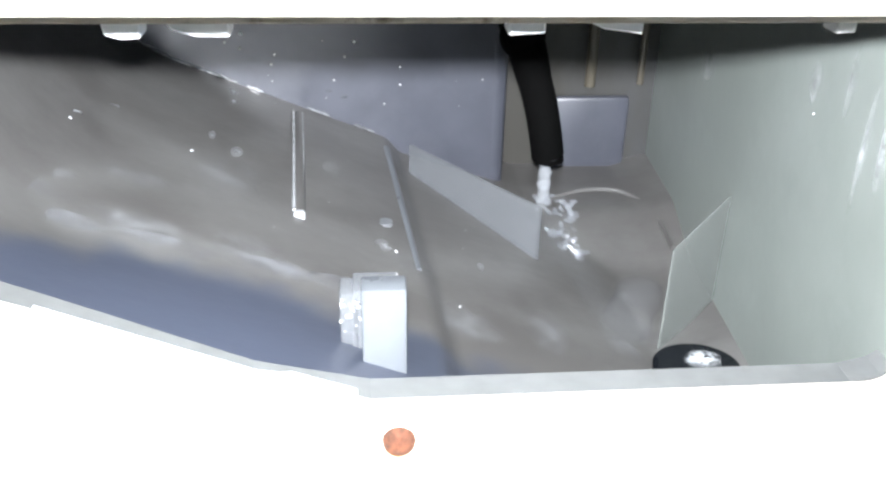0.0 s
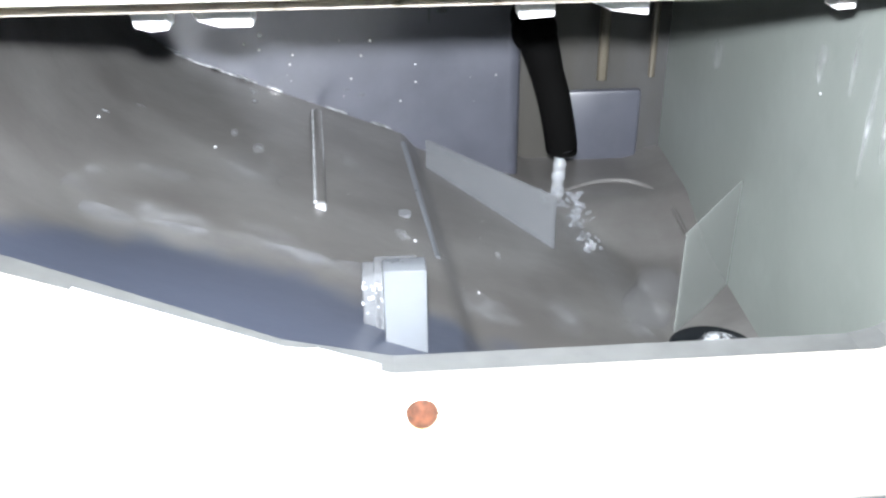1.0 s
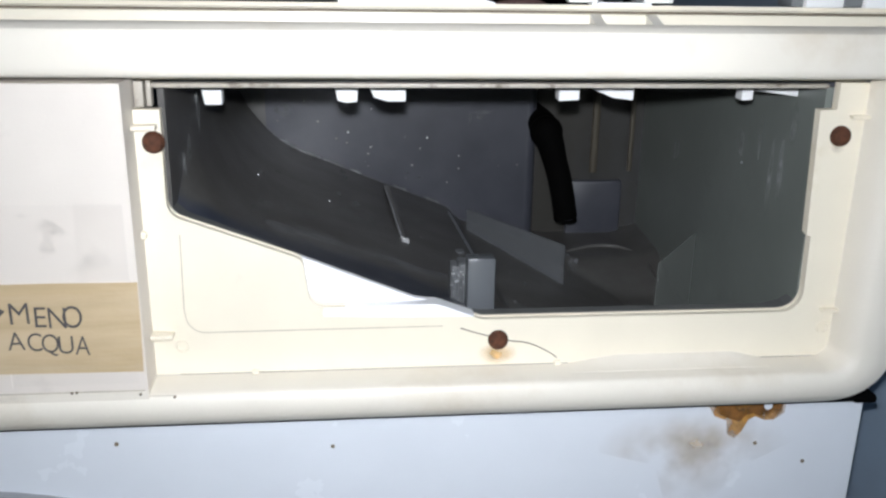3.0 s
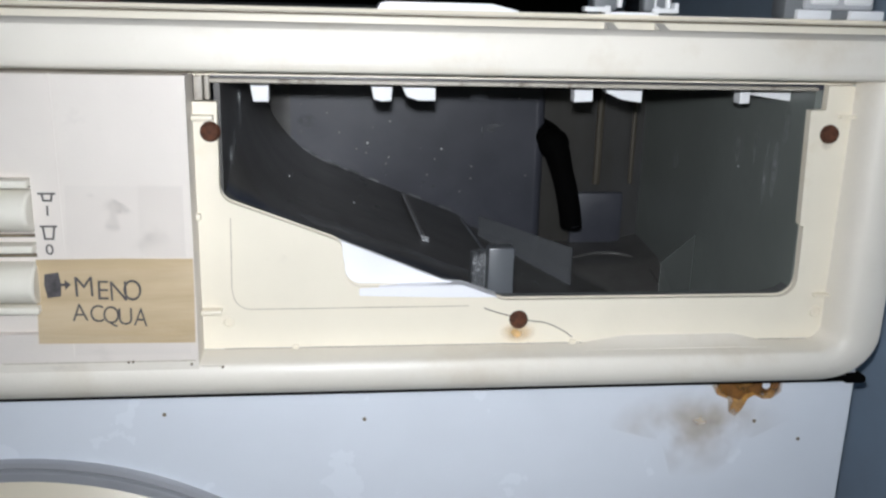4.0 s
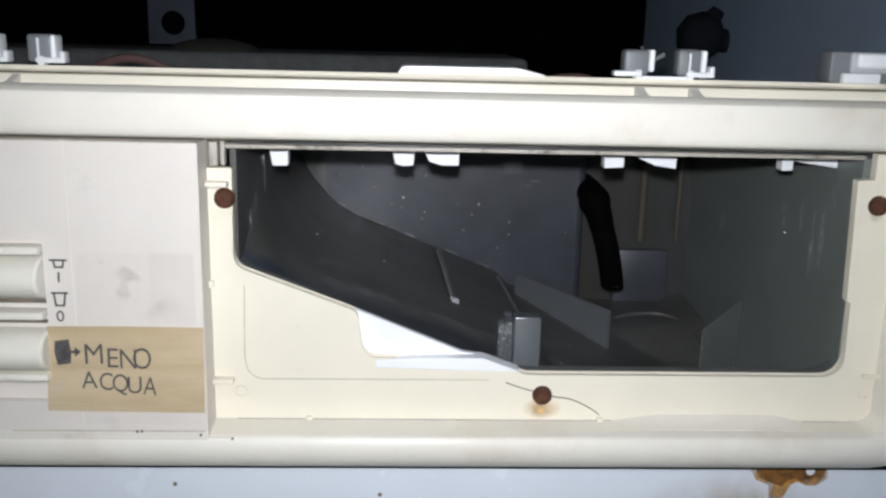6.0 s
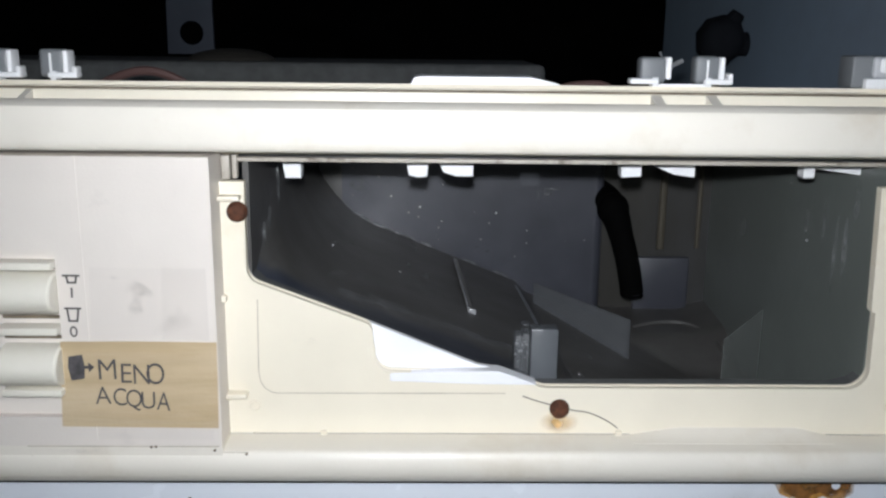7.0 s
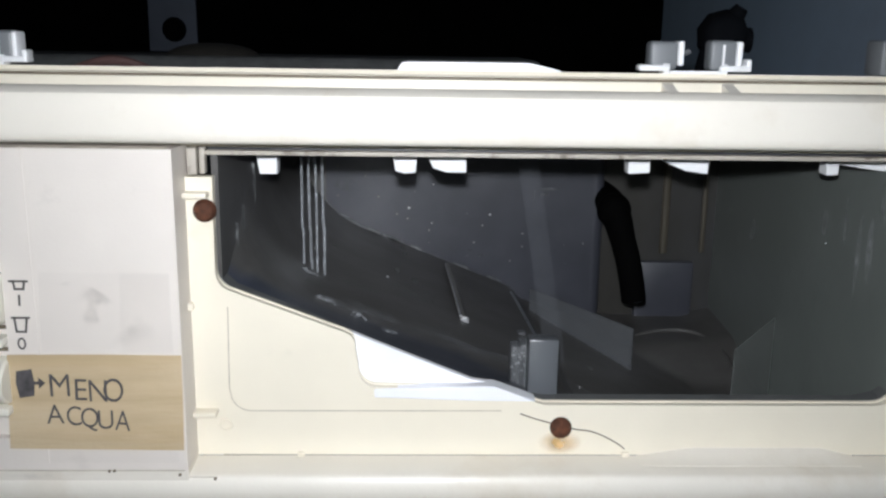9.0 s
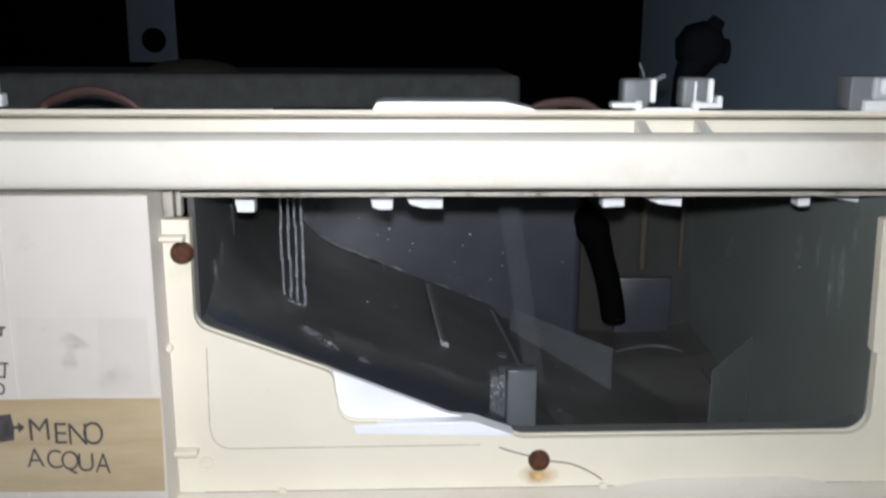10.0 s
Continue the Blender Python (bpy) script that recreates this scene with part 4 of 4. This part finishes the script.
for k, (x, z, w, h) in enumerate(((0.0200, 0.7768, 0.0085, 0.0016), (0.0125, 0.7735, 0.0012, 0.0050), (0.0170, 0.7745, 0.0045, 0.0022), (-0.0200, 0.7450, 0.0022, 0.0007), (-0.0145, 0.7425, 0.0022, 0.0008), (-0.0835, 0.7785, 0.0090, 0.0050))):
    patch("lime_crust", (x, YB - 0.0002, z), (1, 0, 0), (0, 0, 1), w, h, 80 + k, WALLHAZE)

for k, (y, z, w, h) in enumerate(((0.032, 0.782, 0.0012, 0.012), (0.040, 0.776, 0.0008, 0.018), (0.052, 0.790, 0.0010, 0.008), (0.070, 0.785, 0.0020, 0.006), (0.150, 0.765, 0.0030, 0.005), (0.026, 0.800, 0.0015, 0.008))):
    patch("pale_streak", (0.1076 + (XR - 0.1076) * (y - 0.0068) / 0.208 - 0.0002, y, z), (0, -1, 0), (0, 0, 1), w * 2.2, h * 1.3, 120 + k, RUNSHEEN)
for k, (x, y, w, h) in enumerate(((-0.0700, 0.090, 0.006, 0.004), (-0.0860, 0.075, 0.004, 0.003), (-0.0400, 0.075, 0.007, 0.003), (0.0060, 0.090, 0.004, 0.005), (-0.0180, 0.140, 0.003, 0.006))):
    patch("soap_sheen", on_floor(x, y), SLOPE, (0, 1, 0), w * 2.0, h * 2.0, 140 + k, SOAPSHEEN)

# Broad pale hazes paint the soft sheen of the wet floor.
for k, (x, y, w, h) in enumerate(((-0.088, 0.066, 0.016, 0.008), (-0.064, 0.067, 0.020, 0.009), (-0.036, 0.066, 0.018, 0.008), (-0.012, 0.066, 0.014, 0.007), (-0.050, 0.108, 0.016, 0.018), (0.022, 0.072, 0.014, 0.014), (0.048, 0.082, 0.012, 0.016))):
    patch("soap_sheen", (x, y, floor_z(x, y) + 0.0001 * k), SLOPE, (0, 1, 0), w, h, 180 + k, SOAPSHEEN)
# pale lines painting the highlights of the front bend and of the end wall's rounding
for k, (x, y, w, h) in enumerate(((-0.0800, 0.0575, 0.018, 0.0045), (-0.0560, 0.0605, 0.020, 0.0045), (-0.0310, 0.0645, 0.020, 0.0050), (-0.0100, 0.0685, 0.016, 0.0045))):
    patch("soap_sheen", (x, y, floor_z(x, y) + 0.0006 + 0.0001 * k), (1, 0.17, -0.40), (0, 1, 0), w, h, 210 + k, BENDSHEEN)
# Upright streaks paint the highlight of the end wall's rounded corner.
for k, (y, z, w, h) in enumerate(((0.0390, 0.789, 0.0034, 0.020), (0.0290, 0.786, 0.0016, 0.007), (0.0620, 0.798, 0.0030, 0.012))):
    patch("pale_streak", (XL + 0.0006, y, z), (0, 1, 0), (0, 0, 1), w, h, 220 + k, RUNSHEEN)
patch("soap_sheen", on_floor(0.0740, 0.083), (1, 0, -0.40), (0, 1, 0), 0.009, 0.010, 171, SOAPSHEEN)
# The pool's white reflection, laid on as a ragged patch.
patch("pool_reflection", (0.0960, 0.0765, 0.6934), (1, 0, 0), (0, 1, 0), 0.0085, 0.0055, 172, POOLSHINE)
# glittering drops left on the walls and the floor
bm = b()
rng = random.Random(11)
for k in range(38):
    r = rng.choice((0.0002, 0.00025, 0.00025, 0.0003, 0.0005))
    where = rng.random()
    if where < 0.35:
        p = (rng.uniform(-0.10, 0.04), YB, rng.uniform(0.735, 0.800))
    elif where < 0.75:
        p = on_floor(rng.uniform(-0.09, 0.09), rng.uniform(0.06, 0.18))
    else:
        y = rng.uniform(0.03, 0.19)
        p = (0.1076 + (XR - 0.1076) * (y - 0.0068) / 0.208, y, rng.uniform(0.72, 0.80))
    bmesh.ops.create_icosphere(bm, subdivisions=1, radius=r, matrix=Matrix.Translation(p))
for p in ((-0.0574, 0.7636), (-0.0137, 0.7580), (0.0850, 0.7300), (-0.0668, 0.7725), (-0.0520, 0.7613), (-0.0410, 0.7553), (0.0070, 0.7470), (-0.0180, 0.7490)):
    bmesh.ops.create_icosphere(bm, subdivisions=2, radius=0.00055, matrix=Matrix.Translation((p[0], YB if p[0] < 0.04 else YB + 0.024, p[1])))
for p in ((0.0020, 0.0965), (0.0015, 0.0830), (-0.0290, 0.0470), (-0.0200, 0.0480), (-0.0600, 0.1180), (-0.0900, 0.1050)):
    bmesh.ops.create_icosphere(bm, subdivisions=2, radius=0.0006, matrix=Matrix.Translation(on_floor(*p)))
# Matt white specks paint the glints of the wet back wall.
specks = b()
for p in ((-0.0513, 0.7668, 0.0006), (-0.0100, 0.7637, 0.0005), (-0.0395, 0.7590, 0.0003), (0.0070, 0.7540, 0.0003), (-0.0390, 0.7790, 0.0003)):
    bmesh.ops.create_icosphere(specks, subdivisions=2, radius=p[2], matrix=Matrix.Translation((p[0], YB, p[1])))
tagged(part("glint_specks", specks, CLIP), "tiny white specks painting glints on the wet wall", "suds", kind="stuff")
tagged(part("water_drops", bm, DROP), "clear water drops clinging to the wet plastic", "water", kind="stuff")

# ---- moving water ----
def stream_mesh(length, radius, seed, wide=1.0):
    rng = random.Random(seed)
    n = 8
    bm = b()
    w = 0.12 if wide < 2 else 0.0
    tube(bm, [(rng.uniform(-w, w) * radius, 0, -length * k / n) for k in range(n + 1)], [radius * rng.uniform(1 - 2 * w, 1 + 1.6 * w) for k in range(n + 1)], 10)
    bmesh.ops.scale(bm, vec=(wide, 1, 1), verts=bm.verts)
    return bm


def splash_mesh(radius, height, count, seed, size=(0.08, 0.28), along=1.0):
    rng = random.Random(seed)
    bm = b()
    for k in range(count):
        a, d = rng.uniform(0, 2 * math.pi), radius * rng.random() ** 0.7
        r = rng.uniform(*size) * radius
        bmesh.ops.create_icosphere(bm, subdivisions=2 if size[1] > 0.2 else 1, radius=r, matrix=Matrix.Translation((d * math.cos(a), along * d * math.sin(a), rng.uniform(0, height))) @ Matrix.Rotation(rng.uniform(-0.5, 0.5), 4, "Z") @ Matrix.Diagonal((1, along * rng.uniform(0.7, 1.6), rng.uniform(0.4, 0.9), 1)))
    return bm


CHAMBER, PIECE = 0.8325, 0.0140
JETS = []
for x, y, low, radius, wide, name in ((-0.0915, 0.078, 0.7565, 0.00045, 1.0, "thin falling stream of clear water"), (-0.0888, 0.080, 0.7550, 0.00055, 1.0, "thin falling stream of clear water"),
                                      (-0.0866, 0.081, 0.7540, 0.00045, 1.0, "thin falling stream of clear water"), (-0.0840, 0.083, 0.7530, 0.00055, 1.0, "thin falling stream of clear water"), (-0.0040, 0.105, 0.7190, 0.0016, 2.8, "broad faint stream of clear falling water")):
    jet = thing("water_stream", name, "water", (x, y, 0), "streams of rinse water")
    pieces = []
    count = math.ceil((0.8180 - low) / 0.0130)
    for k in range(count):
        pieces.append((part("stream_piece", stream_mesh(PIECE if wide < 2 else 0.0133, radius, int(1000 * x) + 7 * k, wide), VEIL if wide > 2 else WATER, jet), 0.8180 - 0.0130 * k))
    JETS.append((jet, pieces, wide))
bm = b()
grid = [[bm.verts.new((0.0120 * u * (1 - 0.40 * (k / 11) ** 2) + 0.0004 * math.sin(0.9 * k), 0.0006 * math.cos(2.6 * u + 0.5 * k), -0.0038 * k)) for u in (-1, -0.75, -0.5, -0.25, 0, 0.25, 0.5, 0.75, 1)] for k in range(12)]
for p, q in zip(grid, grid[1:]):
    for k in range(8):
        bm.faces.new((p[k], p[k + 1], q[k + 1], q[k]))
curtain = tagged(part("water_curtain", bm, CURTAIN), "dim rippling curtain of falling rinse water", "water")
SPRAY = []
for k, (x, y, r) in enumerate(((-0.0880, 0.070, 0.0035), (-0.0800, 0.052, 0.0045), (-0.0700, 0.050, 0.0045), (-0.0590, 0.048, 0.0030))):
    SPRAY.append((tagged(part("water_splash", splash_mesh(r, 0.0008, 34, 200 + k, (0.03, 0.12), 0.6), WATER), "sparkling splash of clear water on the sloping floor", "water", "splashes of rinse water", "stuff"), x, y))
column = thing("water_jet", "clear water gushing from the black hose", "water", (0.0622, 0.170, 0.7235))
GUSH = [part("jet_piece", stream_mesh(0.0130, 0.0025, 300 + k), JETWATER, column) for k in range(2)]
FOAM = []
for k, (x, y, r, h) in enumerate(((0.0640, 0.165, 0.0060, 0.006), (0.0660, 0.152, 0.0055, 0.003), (0.0690, 0.140, 0.0045, 0.002))):
    FOAM.append((tagged(part("water_splash", splash_mesh(r, h, 44, 400 + k, (0.05, 0.18), 1.8), SPLASH), "glassy splash of water in the sump", "water", "splashes under the hose", "stuff"), x, y))
bm = b()
bmesh.ops.create_uvsphere(bm, u_segments=28, v_segments=16, radius=1.0, matrix=Matrix.Diagonal((0.0085, 0.0150, 0.0095, 1)))
for v in bm.verts:
    v.co.x += 0.0025 * math.sin(v.co.y * 260) + 0.15 * v.co.z
bulge = tagged(part("water_bulge", bm, BULGE), "milky bulge of water swelling over the drain", "water")
runnel = b()
strips = []
for k in range(19):
    y = 0.166 - 0.080 * k / 18
    mid, wide = 0.0625 + 0.017 * (k / 18) ** 1.2, 0.0035 + 0.0075 * k / 18
    strips.append([runnel.verts.new((mid + wide * u, y, floor_z(mid + wide * u, y) + 0.0004 + 0.0012 * (1 - u * u) + 0.0003 * math.sin(37 * u + 2.1 * k))) for u in (-1, -0.7, -0.35, 0, 0.35, 0.7, 1)])
for p, q in zip(strips, strips[1:]):
    for k in range(6):
        runnel.faces.new((p[k], q[k], q[k + 1], p[k + 1]))
runnel = tagged(part("water_runnel", runnel, RUNNEL), "thin sheet of water running down to the drain", "water")


# ---- the small torch that lights the machine, carried just over the lens ----
def lathe_z(prof, n):
    """A solid turned about the z axis; prof: radius and height."""
    bm = b()
    rings = [[bm.verts.new((r * math.cos(2 * math.pi * k / n), r * math.sin(2 * math.pi * k / n), z)) for k in range(n)] if r else [bm.verts.new((0, 0, z))] for r, z in prof]
    for p, q in zip(rings, rings[1:]):
        for k in range(n):
            bm.faces.new([v for v in dict.fromkeys((p[k % len(p)], p[(k + 1) % n % len(p)], q[(k + 1) % n % len(q)], q[k % len(q)]))])
    return bm


torch = thing("torch", "small round torch with a glowing white lens, carried towards the machine", "torch")
part("lens", prism(b(), [(0.0035 * math.cos(2 * math.pi * k / 16), 0.0035 * math.sin(2 * math.pi * k / 16)) for k in range(16)], "z", 0.0004, 0.0), GLOW, torch, "glowing white lens", smooth=False)
# Casing is unseen, added so that its rim weakens the beam off axis.
part("casing", lathe_z([(0.0, 0.0060), (0.0052, 0.0060), (0.0056, 0.0054), (0.0056, -0.0032), (0.0053, -0.0036), (0.0045, -0.0036), (0.0045, 0.0008), (0.0, 0.0008)], 28), DARKGREY, torch, "unseen dark casing whose rim narrows the beam")


def motions():
    walk(torch, [(t, look(eye, target, roll) @ pose(-0.001, 0.013, 0.0)) for t, eye, target, roll in PATH])
    rng = random.Random(3)
    # rinse water: waits in the chamber over the lid, falls at 7.7 s
    for jet, pieces, wide in JETS:
        lean = 0.0022 if wide > 2 else 0.00008
        for k, (piece, top) in enumerate(pieces):
            start, end = 7.62 + 0.02 * (len(pieces) - 1 - k), 7.72 + 0.03 * k
            rows = [(0.0, pose(0, 0, CHAMBER)), (start, pose(0, 0, CHAMBER)), (end, pose(lean * k, 0, top))]
            t = max(7.9, end + 0.05)
            while t <= 10.0:
                rows.append((t, pose(lean * k + rng.uniform(-0.0003, 0.0003) * (wide < 2), rng.uniform(-0.0003, 0.0003), top + rng.uniform(-0.0005, 0.0) * (wide < 2), 0, 0 if wide < 2 else -9.6, rng.uniform(-30, 30) if wide < 2 else 0)))
                t += 0.1
            walk(piece, rows)
    rows = [(0.0, pose(0.0410, 0.160, 0.8215, -84)), (7.94, pose(0.0410, 0.160, 0.8215, -84)), (8.06, pose(0.0410, 0.140, 0.8190, -40)), (8.14, pose(0.0410, 0.130, 0.8120))]
    rows += [(8.2 + 0.1 * k, pose(0.0410 + rng.uniform(-0.0015, 0.0015), 0.130, 0.8125 + rng.uniform(-0.001, 0.001), 0, 0, rng.uniform(-12, 12))) for k in range(6)]
    walk(curtain, rows + [(8.78, pose(0.0410, 0.130, 0.800)), (8.95, pose(0.0410, 0.130, 0.670)), (10.0, pose(0.0410, 0.130, 0.670))])
    for k, (ob, x, y) in enumerate(SPRAY):
        z = floor_z(x, y) + 0.0012
        rows = [(0.0, pose(x, 0.088, 0.8250)), (7.66, pose(x, 0.088, 0.8250)), (7.80 + 0.04 * k, pose(x, y, z, 0, 21.8, 0))]
        t = 8.0
        while t <= 10.0:
            dx = rng.uniform(-0.003, 0.003)
            rows.append((t, pose(x + dx, y + rng.uniform(-0.003, 0.003), z - 0.40 * dx, 0, 21.8, rng.uniform(-40, 40))))
            t += 0.1
        walk(ob, rows)
    # water from the hose: flows until 2.7 s, then runs away down the drain
    for k, piece in enumerate(GUSH):
        rows, t = [], 0.0
        while t <= 2.6:
            rows.append((t, pose(rng.uniform(-0.0003, 0.0003), 0, -0.0115 * k, 0, 0, rng.uniform(-40, 40))))
            t += 0.1
        walk(piece, rows + [(2.75, pose(0, 0, -0.0115 * k - 0.002)), (2.95, pose(0, 0, -0.060)), (10.0, pose(0, 0, -0.060))])
    rows, t = [], 0.0
    while t <= 2.6:
        rows.append((t, pose(0.0800 + rng.uniform(-0.0012, 0.0012), 0.1000 + rng.uniform(-0.0015, 0.0015), 0.6975 + rng.uniform(-0.0012, 0.0012), 0, 0, rng.uniform(-14, 14))))
        t += 0.2
    walk(bulge, rows + [(2.75, pose(0.080, 0.100, 0.692)), (3.2, pose(0.080, 0.100, 0.672)), (10.0, pose(0.080, 0.100, 0.672))])
    rows, t = [], 0.0
    while t <= 2.6:
        rows.append((t, pose(rng.uniform(-0.0006, 0.0006), rng.uniform(-0.001, 0.001), rng.uniform(-0.0002, 0.0002))))
        t += 0.1
    walk(runnel, rows + [(2.8, pose(0, 0, 0)), (3.3, pose(0, 0, -0.010)), (10.0, pose(0, 0, -0.010))])
    for k, (ob, x, y) in enumerate(FOAM):
        rows, t = [], 0.0
        z = floor_z(x, y) + 0.0005
        while t <= 2.6:
            rows.append((t, pose(x + rng.uniform(-0.002, 0.002), y + rng.uniform(-0.003, 0.003), z + rng.uniform(-0.0005, 0.0005), 0, 0, rng.uniform(-40, 40))))
            t += 0.1
        walk(ob, rows + [(2.8, pose(x, y, z)), (3.4, pose(x, y, z - 0.020)), (10.0, pose(x, y, z - 0.020))])


motions()
